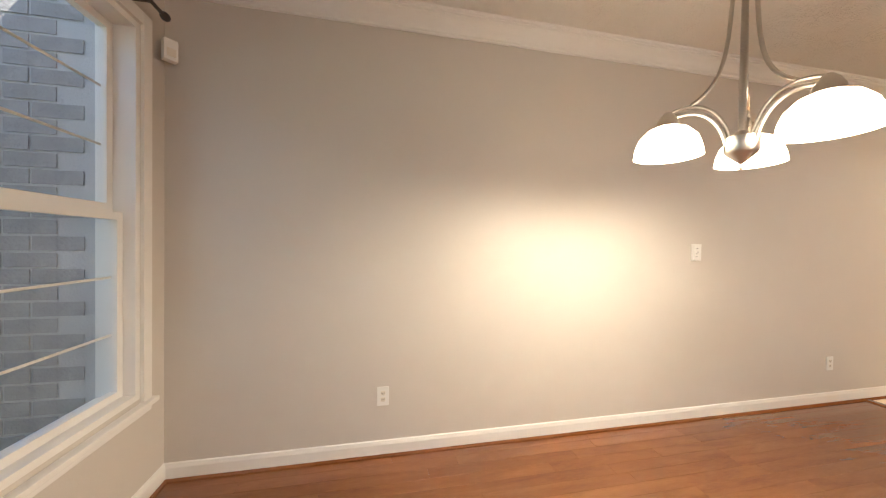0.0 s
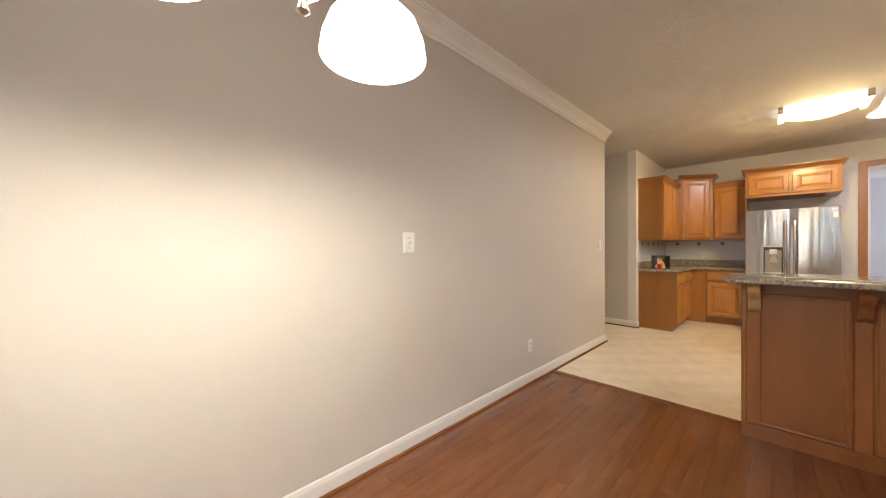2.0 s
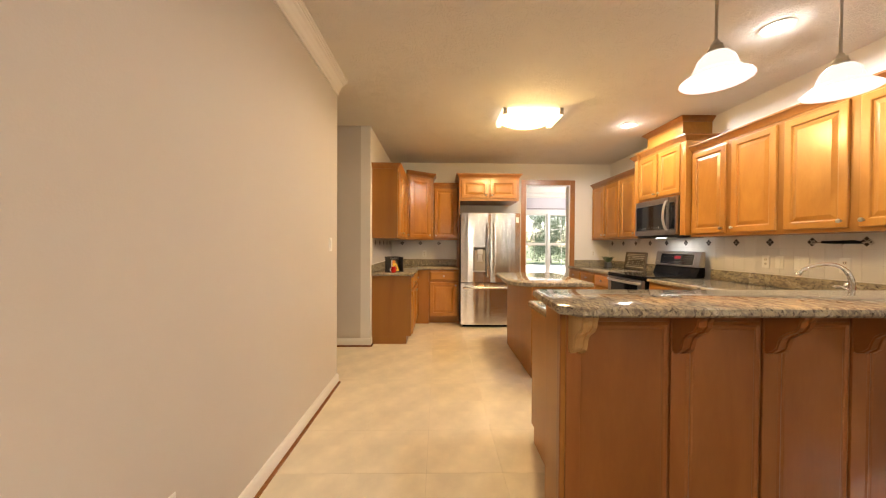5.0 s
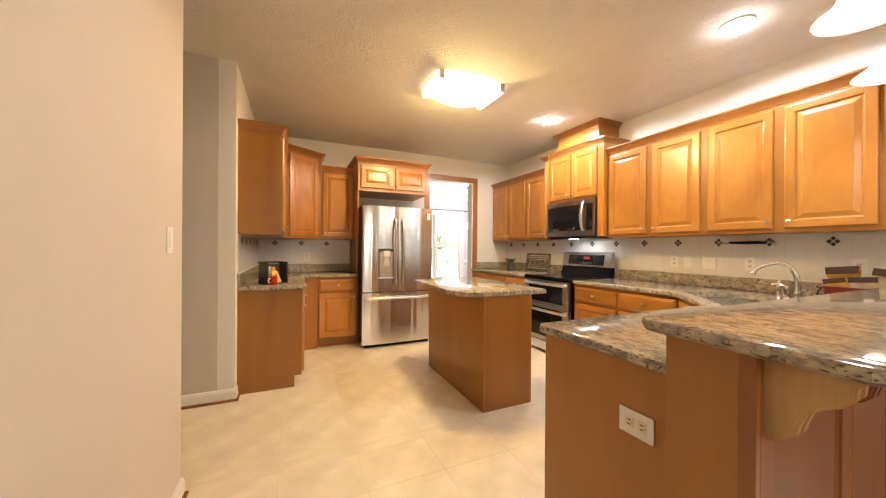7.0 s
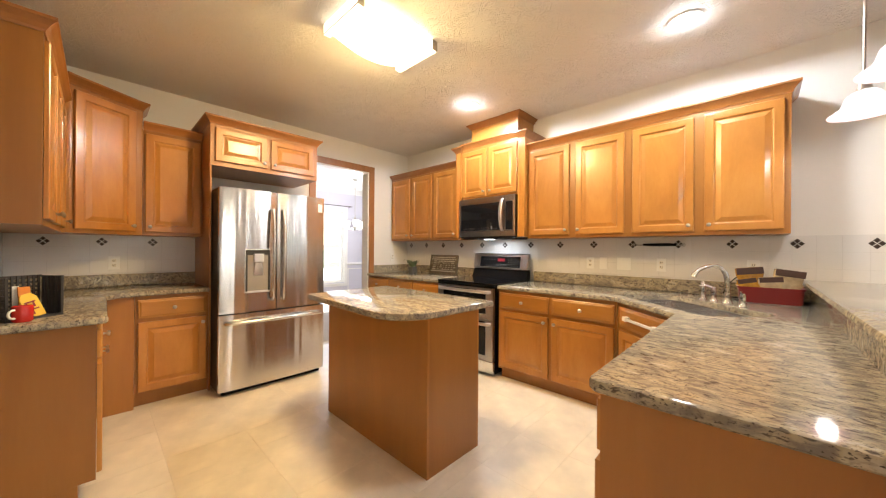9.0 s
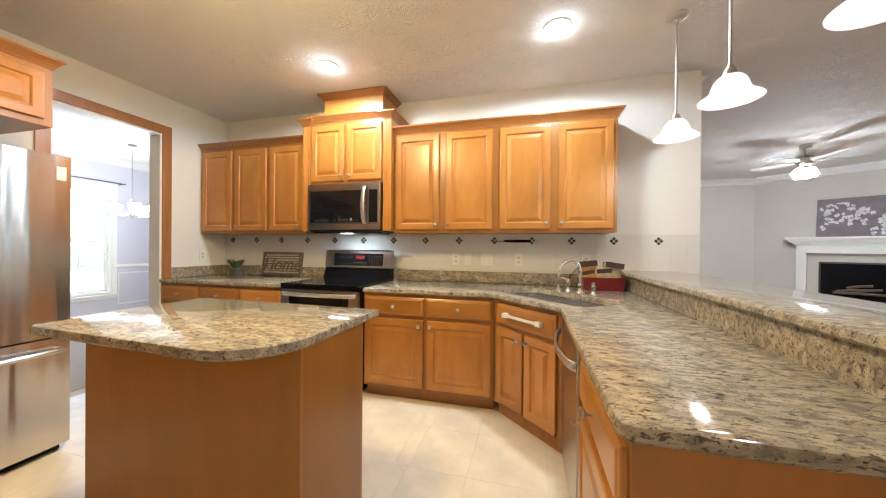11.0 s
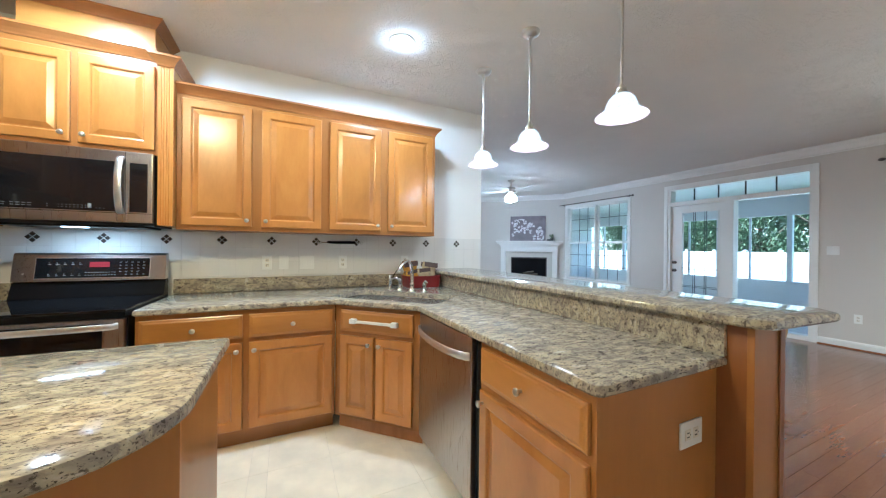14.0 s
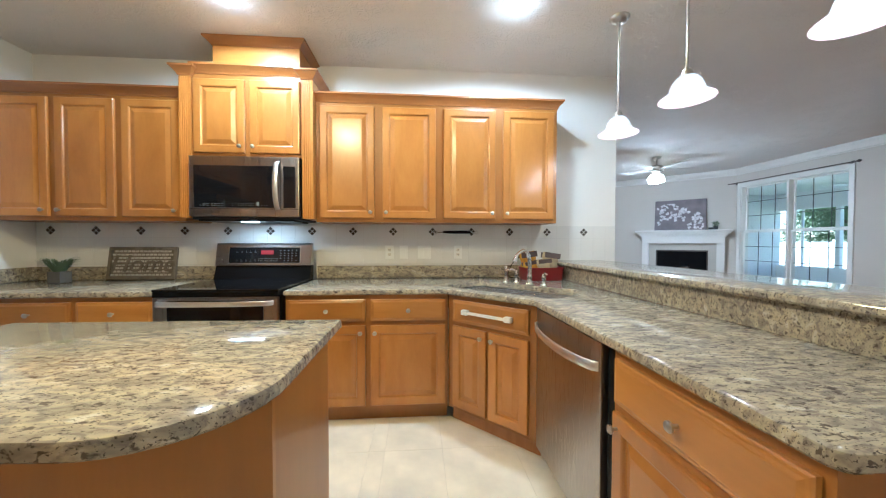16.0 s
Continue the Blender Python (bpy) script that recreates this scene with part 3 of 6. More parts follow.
CT0, CT1 = 0.869, 0.905
ci, cj = (6.31, 0.0), (5.865, 0.445)
ctr_poly = [(KX1 + 0.002, SY + 0.001), (7.368, SY + 0.001), (7.368, 0.0), ci, cj] + arc(5.865 - 0.035, PEND + 0.03 - 0.035, 0.035, 0, 90, 5) + [(KX1 + 0.002, PEND + 0.03)]
u = Vector((cj[0] - ci[0], cj[1] - ci[1])).normalized()
mid = (Vector(ci) + Vector(cj)) / 2
inw = Vector((-1, -1)).normalized()
SC = mid + inw * 0.315
sx = u


def sink_pt(a, b):
    """Along the sink's front and away from it."""
    p = SC + sx * a + inw * b
    return (p.x, p.y)


def roundrect(x0, x1, y0, y1, r, n=4):
    return arc(x1 - r, y1 - r, r, 0, 90, n) + arc(x0 + r, y1 - r, r, 90, 180, n) + arc(x0 + r, y0 + r, r, 180, 270, n) + arc(x1 - r, y0 + r, r, 270, 360, n)


bowls = [roundrect(-0.425, -0.005, -0.215, 0.21, 0.07), roundrect(0.015, 0.41, -0.195, 0.20, 0.07)]
hole = roundrect(-0.43, 0.415, -0.22, 0.215, 0.09)
ct = thing("countertop", "polished speckled beige granite countertop with a corner sink cut-out", "countertop", "granite tops")
bm = bmesh.new()
slab(bm, ctr_poly, CT0, CT1, hole=[sink_pt(a, b) for a, b in hole])
part("slab", bm, GRANITE, ct, smooth=40)
part("upstand", boxes((KX1 + 0.022, 7.368, SY + 0.001, SY + 0.022, CT1 + 0.0005, 1.012), bevel=0.003), GRANITE, ct)
part("upstand", boxes((KX1 + 0.001, KX1 + 0.021, SY + 0.001, PEND + 0.03, CT1 + 0.0005, BAR0 - 0.0005), bevel=0.002), GRANITE, ct)
ct = thing("countertop", "polished speckled granite countertop between the range and the wall", "countertop", "granite tops")
bm = bmesh.new()
slab(bm, [(8.155, SY + 0.001), (EX - 0.001, SY + 0.001), (EX - 0.001, 0.0), (8.155, 0.0)], CT0, CT1)
part("slab", bm, GRANITE, ct, smooth=40)
part("upstand", boxes((8.155, EX - 0.022, SY + 0.001, SY + 0.022, CT1 + 0.0005, 1.012), bevel=0.003), GRANITE, ct)
part("upstand", boxes((EX - 0.0215, EX - 0.001, SY + 0.001, -0.10, CT1 + 0.0005, 1.012), bevel=0.003), GRANITE, ct)
ct = thing("bar_top", "raised polished granite bar top with a clipped corner", "countertop", "granite tops")
bm = bmesh.new()
slab(bm, [(5.30, SY + 0.001), (5.30, 1.86), (5.265, 1.90), (4.87, 1.925), (4.80, 1.86), (4.80, SY + 0.001)], BAR0, BAR1, ease=0.014)
part("slab", bm, GRANITE, ct, smooth=40)

sk = thing("sink", "double bowl stainless steel undermount corner sink", "sink")
for bw in bowls:
    bm = bmesh.new()
    cx = sum(p[0] for p in bw) / len(bw)
    cy = sum(p[1] for p in bw) / len(bw)
    rings = []
    for f, z in ((1.06, CT0 - 0.002), (1.0, CT0 - 0.004), (0.985, 0.75), (0.93, 0.70), (0.2, 0.692)):
        rings.append([(*sink_pt(cx + (a - cx) * f, cy + (b - cy) * f), z) for a, b in bw])
    loft(bm, rings, caps=False)
    bm.faces.new([v for v in list(bm.verts)[-len(bw):]])
    part("bowl", bm, SINKSTEEL, sk, smooth=50)
FC = SC + inw * 0.275
fa = thing("faucet", "polished chrome gooseneck kitchen faucet", "faucet", m=pose(FC.x, FC.y, CT1, 0, 0, 45))
bm = bmesh.new()
lathe(bm, [(0.030, 0.0005), (0.030, 0.008), (0.021, 0.018), (0.017, 0.05), (0.020, 0.06), (0.015, 0.075)], 20)
tube(bm, curve((0, 0, 0.07), (-0.01, 0, 0.19), (0.03, 0, 0.272), (0.12, 0, 0.252), 14) + curve((0.12, 0, 0.252), (0.18, 0, 0.240), (0.22, 0, 0.215), (0.232, 0, 0.180), 8)[1:], [0.015] * 8 + [0.012] * 7 + [0.012] * 6 + [0.016, 0.016], 12)
part("spout", bm, CHROME, fa, smooth=60)
for nm, a, tall in (("handle", -0.11, 0.10), ("handle", 0.11, 0.085), ("side_spray", -0.20, 0.13)):
    q = thing("tap_lever" if nm == "handle" else nm, "chrome " + ("lever tap" if nm == "handle" else "side spray") + " on the granite by the sink", "tap", m=pose(FC.x + u.x * a, FC.y + u.y * a, CT1, 0, 0, 45))
    bm = bmesh.new()
    lathe(bm, [(0.024, 0.0005), (0.024, 0.007), (0.015, 0.018), (0.013, tall * 0.5), (0.018, tall * 0.65), (0.012, tall)], 16)
    if nm == "handle":
        tube(bm, [(0, 0, tall - 0.01), (0.03, 0.02 if a > 0 else -0.02, tall + 0.01), (0.06, 0.05 if a > 0 else -0.05, tall + 0.004)], [0.009, 0.008, 0.006], 8)
    part("body", bm, CHROME, q, smooth=60)

# ---- island ----
isl = thing("kitchen_island", "plain maple island block with dark seams at its corners", "kitchen island")
part("core", boxes((6.83, 7.905, 1.025, 1.445, 0.0, 0.874)), VENEER, isl)
for a, bb in (((6.815, 7.92), (1.445, 1.46)), ((6.815, 7.92), (1.01, 1.025))):
    part("side_panel", boxes((*a, *bb, 0.0, 0.874)), VENEER, isl)
for a in ((6.815, 6.8295), (7.9055, 7.92)):
    part("end_panel", boxes((*a, 1.025, 1.445, 0.0, 0.874)), VENEER, isl)
ct = thing("island_top", "thick speckled granite island top with rounded corners", "countertop", "granite tops")
bm = bmesh.new()
poly = [(6.80, 0.87), (8.02, 0.84)] + arc(7.95, 1.56, 0.05, 0, 90, 4) + arc(7.05, 1.41, 0.25, 88, 178, 11)
slab(bm, poly, 0.875, 0.914, ease=0.012)
part("slab", bm, GRANITE, ct, smooth=40)

# ---- range and microwave ----
RX0, RX1 = 7.385, 8.14
rg = thing("range", "stainless steel and black glass double oven electric range", "range", m=south(RX1, 0.02))
W = RX1 - RX0
part("body", boxes((0, W, 0.02, 0.70, 0.03, 0.905)), BLACK, rg)
part("cooktop", boxes((-0.002, W + 0.002, -0.02, 0.69, 0.906, 0.920), bevel=0.004), BLACKGLASS, rg, "black glass cooktop")
part("front_trim", boxes((0.0, W, -0.018, 0.019, 0.872, 0.905), bevel=0.004), BLACK, rg)
for z0, z1, zh in ((0.565, 0.870, 0.835), (0.155, 0.560, 0.520)):
    dr = part("oven_door", boxes((0.004, W - 0.004, -0.02, 0.018, z0, z1), bevel=0.005), STEELD, rg, "stainless oven door")
    part("window", boxes((0.09, W - 0.09, -0.023, -0.0205, z0 + 0.05, z1 - 0.02)), BLACKGLASS, dr)
    bm = bmesh.new()
    strap(bm, [(0.03, -0.02, zh)] + curve((0.045, -0.05, zh), (0.2, -0.078, zh), (W - 0.2, -0.078, zh), (W - 0.045, -0.05, zh)) + [(W - 0.03, -0.02, zh)], (0, 0, 1), 0.032, 0.010)
    part("handle", bm, STEELBAR, dr, "steel bar handle", smooth=60)
part("kick_drawer", boxes((0.004, W - 0.004, -0.015, 0.018, 0.035, 0.150), bevel=0.004), STEELH, rg)
bm = bmesh.new()
loft(bm, [[(x, y, z) for y, z in ((0.60, 0.9205), (0.64, 1.02), (0.66, 1.025), (0.70, 1.025), (0.70, 0.9205))] for x in (0.0, W)])
part("riser", bm, BLACK, rg)
bm = bmesh.new()
loft(bm, [[(x, y, z) for y, z in ((0.625, 1.026), (0.655, 1.195), (0.668, 1.208), (0.70, 1.208), (0.70, 1.026))] for x in (0.0, W)])
bg = part("backguard", bm, STEELD, rg, "brushed steel control panel")
lean = math.degrees(math.atan2(0.03, 0.169))
rim = part("display_rim", boxes((0.100, W - 0.085, -0.0012, 0.001, 0.016, 0.154)), STEELBAR, bg, "thin bright rim")
rim.matrix_basis = pose(0, 0.6225, 1.026, -lean)
pl = part("display", boxes((0.104, W - 0.089, -0.002, 0.001, 0.02, 0.150)), BLACKGLASS, bg)
pl.matrix_basis = pose(0, 0.6225, 1.026, -lean)
part("clock", boxes((0.355, 0.455, -0.004, -0.0022, 0.09, 0.125)), glow("red_led", (0.9, 0.04, 0.06), 0.05), pl)
bm = bmesh.new()
rnd = random.Random(3)
for i in range(5):
    for z in (0.035, 0.108):
        if rnd.random() < 0.85:
            box(bm, 0.16 + i * 0.036, 0.174 + i * 0.036, -0.0035, -0.0022, z, z + 0.0025)
            box(bm, 0.162 + i * 0.036, 0.167 + i * 0.036, -0.0035, -0.0022, z + 0.009, z + 0.012)
for i in range(11):
    for k in range(2):
        box(bm, 0.335 + i * 0.0145, 0.344 + i * 0.0145, -0.0035, -0.0022, 0.035 + k * 0.018, 0.0385 + k * 0.018)
for i in range(5):
    for k in range(5):
        if rnd.random() < 0.9:
            box(bm, 0.505 + i * 0.031, 0.516 + i * 0.031, -0.0035, -0.0022, 0.036 + k * 0.021, 0.0395 + k * 0.021)
part("button_marks", bm, material("dim_print", (0.22, 0.22, 0.22), 0.4, vary=0.1), pl, kind="stuff")
bm = bmesh.new()
lathe(bm, [(0.012, 0), (0.012, 0.002), (0.001, 0.0025)], 12)
o = part("badge", bm, PLASTIC, bg)
o.matrix_basis = pose(0.05, 0.636, 1.075, 90 - lean)

mw = thing("microwave", "stainless microwave with a black glass door and bowed handle", "microwave", m=south(8.160, -0.345))
MZ0, MZ1, MW = 1.385, 1.848, 0.777
part("case", boxes((0, MW, 0.03, 0.40, MZ0, MZ1)), DARK, mw)
part("front", boxes((0, MW, -0.005, 0.0295, MZ0 + 0.02, MZ1), bevel=0.006), STEELD, mw)
part("door_seam", boxes((0.643, 0.646, -0.0062, -0.0052, MZ0 + 0.076, MZ1 - 0.004), (0.002, MW - 0.002, -0.0082, -0.0052, MZ0 + 0.0755, MZ0 + 0.0785)), DARK, mw)
part("door_glass", boxes((0.035, 0.60, -0.009, -0.0055, MZ0 + 0.085, MZ1 - 0.07), bevel=0.0015), BLACKGLASS, mw)
part("control_glass", boxes((0.665, MW - 0.025, -0.008, -0.0055, MZ0 + 0.085, MZ1 - 0.07), bevel=0.001), BLACKGLASS, mw)
part("vent_strip", boxes((0.0, MW, -0.0075, -0.0055, MZ0 + 0.022, MZ0 + 0.075)), STEELD, mw)
bm = bmesh.new()
for i, x in enumerate((0.075, 0.098, 0.121, 0.155, 0.178, 0.201, 0.224, 0.30, 0.345, 0.362, 0.379, 0.396, 0.413, 0.43, 0.447, 0.464, 0.51, 0.527, 0.544)):
    for k in range(2 if 0.08 < x < 0.47 else 1):
        box(bm, x, x + (0.015 if x < 0.25 else 0.006), -0.0105, -0.0092, MZ0 + 0.100 + k * 0.013, MZ0 + 0.1028 + k * 0.013)
box(bm, 0.475, 0.492, -0.0105, -0.0092, MZ0 + 0.10, MZ0 + 0.128)
part("control_marks", bm, bpy.data.materials["dim_print"], mw, kind="stuff")
bm = bmesh.new()
strap(bm, [(0.625, -0.005, MZ0 + 0.075)] + curve((0.625, -0.025, MZ0 + 0.09), (0.625, -0.070, MZ0 + 0.17), (0.625, -0.070, MZ1 - 0.14), (0.625, -0.025, MZ1 - 0.05)) + [(0.625, -0.005, MZ1 - 0.038)], (1, 0, 0), 0.036, 0.010)
part("handle", bm, STEELBAR, mw, "bowed steel handle", smooth=60)
part("underside_vent", boxes((0.05, MW - 0.05, 0.02, 0.35, MZ0 - 0.012, MZ0 - 0.0005)), BLACK, mw)

# ---- wall cabinets, south ----
UB, UT = 1.375, 2.30
UD = 0.315
upper_cabinet("wall_cabinet", "four-door run of honey maple wall cabinets above the backsplash", south(7.285, SY + UD, UB), 7.285 - 5.37, UT - UB, UD, doors=4, crown=(False, True), gap=0.062, edge=0.03)
upper_cabinet("wall_cabinet", "three-door run of honey maple wall cabinets in the corner", south(EX - 0.002, SY + UD, UB), EX - 0.002 - 8.245, UT - UB, UD, doors=3, crown=(False, False), gap=0.05, edge=0.03)
hx0, hx1 = 7.365, 8.165
upper_cabinet("wall_cabinet", "short two-door maple cabinet above the microwave", south(8.160, SY + UD + 0.045, 1.85), 0.79, 2.46 - 1.85, UD + 0.045, doors=2, crown=(False, False), rail_top=0.04)
for x in (8.160 + 0.082, 7.368):
    fp = thing("pilaster", "fluted maple pilaster beside the microwave", "pilaster", "pilasters", south(x, SY + UD + 0.065, UB))
    bm = bmesh.new()
    flute = [(0, 0), (0.014, 0)]
    for k in range(4):
        a = 0.016 + k * 0.0135
        flute += [(a, 0), (a + 0.002, 0.004), (a + 0.007, 0.004), (a + 0.009, 0)]
    flute += [(0.080, 0), (0.080, UD + 0.065), (0, UD + 0.065)]
    loft(bm, [[(px, py, z) for px, py in flute] for z in (0.02, 2.50 - UB)])
    part("fluted_post", bm, MAPLE, fp)
    part("cap", (lambda b: (sweep(b, [(0, UD + 0.06), (0, 0), (0.080, 0), (0.080, UD + 0.06)], CABCROWN, 2.50 - UB - 0.065), b)[1])(bmesh.new()), CROWNWOOD, fp)
hb = thing("chimney_box", "maple chimney box with a crown above the microwave cabinet", "cabinet", m=south(8.025, SY + 0.34, 2.461))
part("body", boxes((0, 0.63, 0, 0.338, 0, CEIL - 2.463)), MAPLEH, hb)
part("crown", (lambda b: (sweep(b, [(0, 0.337), (0, 0), (0.63, 0), (0.63, 0.337)], [(o * 1.1, z * 0.85) for o, z in CABCROWN], CEIL - 2.461 - 0.058), b)[1])(bmesh.new()), CROWNWOOD, hb)

# ---- north-east corner and refrigerator ----
NFX = 8.83
upper_cabinet("wall_cabinet", "honey maple wall cabinet with a plain side panel beside the hall", pose(7.885, KNY - 0.325, UB - 0.02, 0, 0, 0), 1.13, 0.88, 0.322, doors=3, crown=(True, False))
# the angled corner unit
ca = thing("corner_wall_cabinet", "angled honey maple corner wall cabinet with one door", "cabinet", "wall cabinets")
cz0, cz1 = UB - 0.02, 2.41
pts = [(9.017, KNY - 0.001), (9.017, KNY - 0.325), (9.05, KNY - 0.36), (9.29, 2.475), (9.305, 2.44), (EX - 0.001, 2.44), (EX - 0.001, KNY - 0.001)]
bm = bmesh.new()
loft(bm, [[(x, y, z) for x, y in pts] for z in (cz0, cz1)])
part("body", bm, VENEER, ca)
part("crown", (lambda b: (sweep(b, pts[1:6], CABCROWN, cz1 - 0.002), b)[1])(bmesh.new()), CROWNWOOD, ca)
dv = Vector((pts[3][0] - pts[2][0], pts[3][1] - pts[2][1]))
dd = door(ca, 0, 0, dv.length - 0.04, cz1 - cz0 - 0.06, "r", low=True)
nn = Vector((dv.y, -dv.x)).normalized()
dd.matrix_basis = pose(pts[2][0] + dv.x / dv.length * 0.02 + nn.x * 0.002, pts[2][1] + dv.y / dv.length * 0.02 + nn.y * 0.002, cz0 + 0.03, 0, 0, math.degrees(math.atan2(dv.y, dv.x)))
EW = -90
upper_cabinet("wall_cabinet", "short honey maple wall cabinet beside the refrigerator", pose(9.305, 2.438, UB - 0.02, 0, 0, EW), 2.438 - 2.025, 0.90, EX - 9.306, doors=1, crown=(False, False), side="l")

base_cabinet("base_cabinet", "honey maple base cabinet with a plain side panel beside the hall", pose(7.895, KNY - 0.50, 0, 0, 0, 0), 1.10, 0.498, doors=2, drawers=2, h=0.873)
base_cabinet("base_cabinet", "honey maple base cabinet with one drawer next to the refrigerator", pose(9.0, 2.50, 0, 0, 0, EW), 2.50 - 2.025, EX - 9.002, doors=1, drawers=1, h=0.873, single_side="r")
part("corner_block", boxes((8.997, EX - 0.002, 2.502, KNY - 0.002, 0.0, 0.873)), VENEER, thing("corner_base_cabinet", "plain maple corner base unit", "cabinet", "base cabinets"))
ct = thing("countertop", "speckled granite corner countertop with rounded front by the refrigerator", "countertop", "granite tops")
bm = bmesh.new()
slab(bm, [(7.86, KNY - 0.001), (7.86, 2.68), (7.88, 2.66), (8.80, 2.655), (8.93, 2.60), (8.965, 2.50), (8.965, 2.026), (EX - 0.001, 2.026), (EX - 0.001, KNY - 0.001)], 0.874, 0.910)
part("slab", bm, GRANITE, ct, smooth=40)
part("upstand", boxes((7.865, EX - 0.023, KNY - 0.022, KNY - 0.001, 0.9105, 1.015), bevel=0.003), GRANITE, ct)
part("upstand", boxes((EX - 0.022, EX - 0.001, 2.026, KNY - 0.001, 0.9105, 1.015), bevel=0.003), GRANITE, ct)

fc = thing("refrigerator_surround", "maple cabinet and tall side panel around the refrigerator", "cabinet", "wall cabinets", pose(9.0, 2.022, 0, 0, 0, EW))
part("side_panel", boxes((-0.0005, 0.012, 0, EX - 9.002, 0, 1.98)), VENEER, fc)
FZ0, FZ1, FW = 1.985, 2.355, 0.965
part("body", boxes((0, FW, 0, EX - 9.002, FZ0, FZ1)), VENEER, fc)
for k in range(2):
    door(fc, 0.035 + k * 0.46, FZ0 + 0.04, 0.425, FZ1 - FZ0 - 0.075, "r" if k == 0 else "l", low=True)
part("crown", (lambda b: (sweep(b, [(0, EX - 9.002), (0, 0), (FW, 0), (FW, EX - 9.002)], CABCROWN, FZ1 - 0.002), b)[1])(bmesh.new()), CROWNWOOD, fc)

fr = thing("refrigerator", "brushed stainless french door refrigerator with an ice dispenser and bottom freezer", "refrigerator", m=pose(8.73, 2.005, 0, 0, 0, EW))
part("case", boxes((0.005, 0.905, 0.07, 0.85, 0.03, 1.765)), DARK, fr)
SPLIT, FZ = 0.453, 0.69


def fridge_front(nm, x0, x1, z0, z1, lab):
    bm = bmesh.new()
    n = 10
    prof = []
    for k in range(n + 1):
        t = k / n
        prof.append((x0 + (x1 - x0) * t, 0.018 - 0.018 * (1 - abs(2 * t - 1) ** 2.6)))
    prof += [(x1, 0.062), (x0, 0.062)]
    loft(bm, [[(px, py, z) for px, py in prof] for z in (z0, z1)])
    return part(nm, bm, STEEL, fr, lab, smooth=30)


fridge_front("door", 0.0, SPLIT - 0.003, FZ + 0.006, 1.765, "brushed steel refrigerator door with a dispenser")
fridge_front("door", SPLIT + 0.003, 0.910, FZ + 0.006, 1.765, "brushed steel refrigerator door")
fridge_front("freezer_drawer", 0.0, 0.910, 0.045, FZ - 0.004, "brushed steel freezer drawer")
part("kick", boxes((0.03, 0.88, 0.05, 0.09, 0.005, 0.044)), BLACK, fr)
for x in (SPLIT - 0.045, SPLIT + 0.045):
    bm = bmesh.new()
    tube(bm, [(x, 0.005, FZ + 0.10)] + curve((x, -0.03, FZ + 0.10), (x, -0.075, FZ + 0.3), (x, -0.075, 1.35), (x, -0.03, 1.60), 14) + [(x, 0.005, 1.60)], 0.015, 10)
    part("handle", bm, STEEL, fr, "long bowed steel handle", smooth=60)
bm = bmesh.new()
tube(bm, [(0.05, 0.01, 0.615)] + curve((0.055, -0.03, 0.615), (0.25, -0.065, 0.62), (0.66, -0.065, 0.62), (0.855, -0.03, 0.615), 14) + [(0.86, 0.01, 0.615)], 0.016, 10)
part("handle", bm, STEELH, fr, "wide bowed steel handle", smooth=60)
ds = part("dispenser", boxes((0.185, 0.391, -0.004, 0.006, 0.862, 1.243), bevel=0.004), STEELBAR, fr, "recessed ice and water dispenser")
RECESS = material("warm_grey_recess", (0.30, 0.275, 0.24), 0.35, vary=0.1)
part("recess", boxes((0.205, 0.371, -0.0065, -0.0045, 0.880, 1.190), bevel=0.001), RECESS, ds, "warm grey dispenser recess")
part("recess_side", boxes((0.190, 0.2045, -0.0085, -0.0045, 0.875, 1.190), (0.3715, 0.386, -0.0085, -0.0045, 0.875, 1.190), (0.190, 0.386, -0.0085, -0.0045, 1.1905, 1.238)), DARK, ds)
part("chute", boxes((0.250, 0.330, -0.034, -0.007, 1.130, 1.205), bevel=0.008), STEELBAR, ds)
bm = bmesh.new()
loft(bm, [[(0.266, -0.009, 1.125), (0.314, -0.009, 1.125), (0.314, -0.024, 1.125), (0.266, -0.024, 1.125)], [(0.248, -0.008, 1.015), (0.332, -0.008, 1.015), (0.332, -0.014, 1.015), (0.248, -0.014, 1.015)]])
part("paddle", bm, STEELBAR, ds)
part("drip_tray", boxes((0.190, 0.386, -0.020, -0.0045, 0.862, 0.8745), bevel=0.003), STEELBAR, ds)
part("sticker", boxes((0.84, 0.885, 0.0075, 0.0105, 1.62, 1.70)), PLASTIC, fr)

# ---- lamps ----
lf = thing("ceiling_light", "square flush ceiling light with a curved glowing amber diffuser", "ceiling light", m=pose(FIXTURE[0], FIXTURE[1], CEIL, 0, 0, 90))
bm = bmesh.new()
prof = [(-0.275 + 0.55 * k / 12, -0.040 - 0.055 * (1 - (2 * k / 12 - 1) ** 2)) for k in range(13)]
prof += [(0.275, -0.012), (-0.275, -0.012)]
loft(bm, [[(px, y, z) for px, z in prof] for y in (-0.20, 0.20)])
part("diffuser", bm, PANELGLOW, lf, smooth=40)
part("tray", boxes((-0.29, 0.29, -0.185, 0.185, -0.0115, -0.001), bevel=0.003), TRIM, lf)
for a in (-1, 1):
    blk = part("end_block", boxes((a * 0.30 - 0.022, a * 0.30 + 0.022, -0.205, 0.205, -0.072, -0.001), bevel=0.006), ENDGLOW, lf)
    part("end_trim", boxes((a * 0.30 - 0.024, a * 0.30 + 0.024, -0.209, -0.2055, -0.074, -0.001), (a * 0.30 - 0.024, a * 0.30 + 0.024, 0.2055, 0.209, -0.074, -0.001), (a * 0.324 - 0.0015, a * 0.324 + 0.0015, -0.205, 0.205, -0.074, -0.066)), NICKEL, blk)
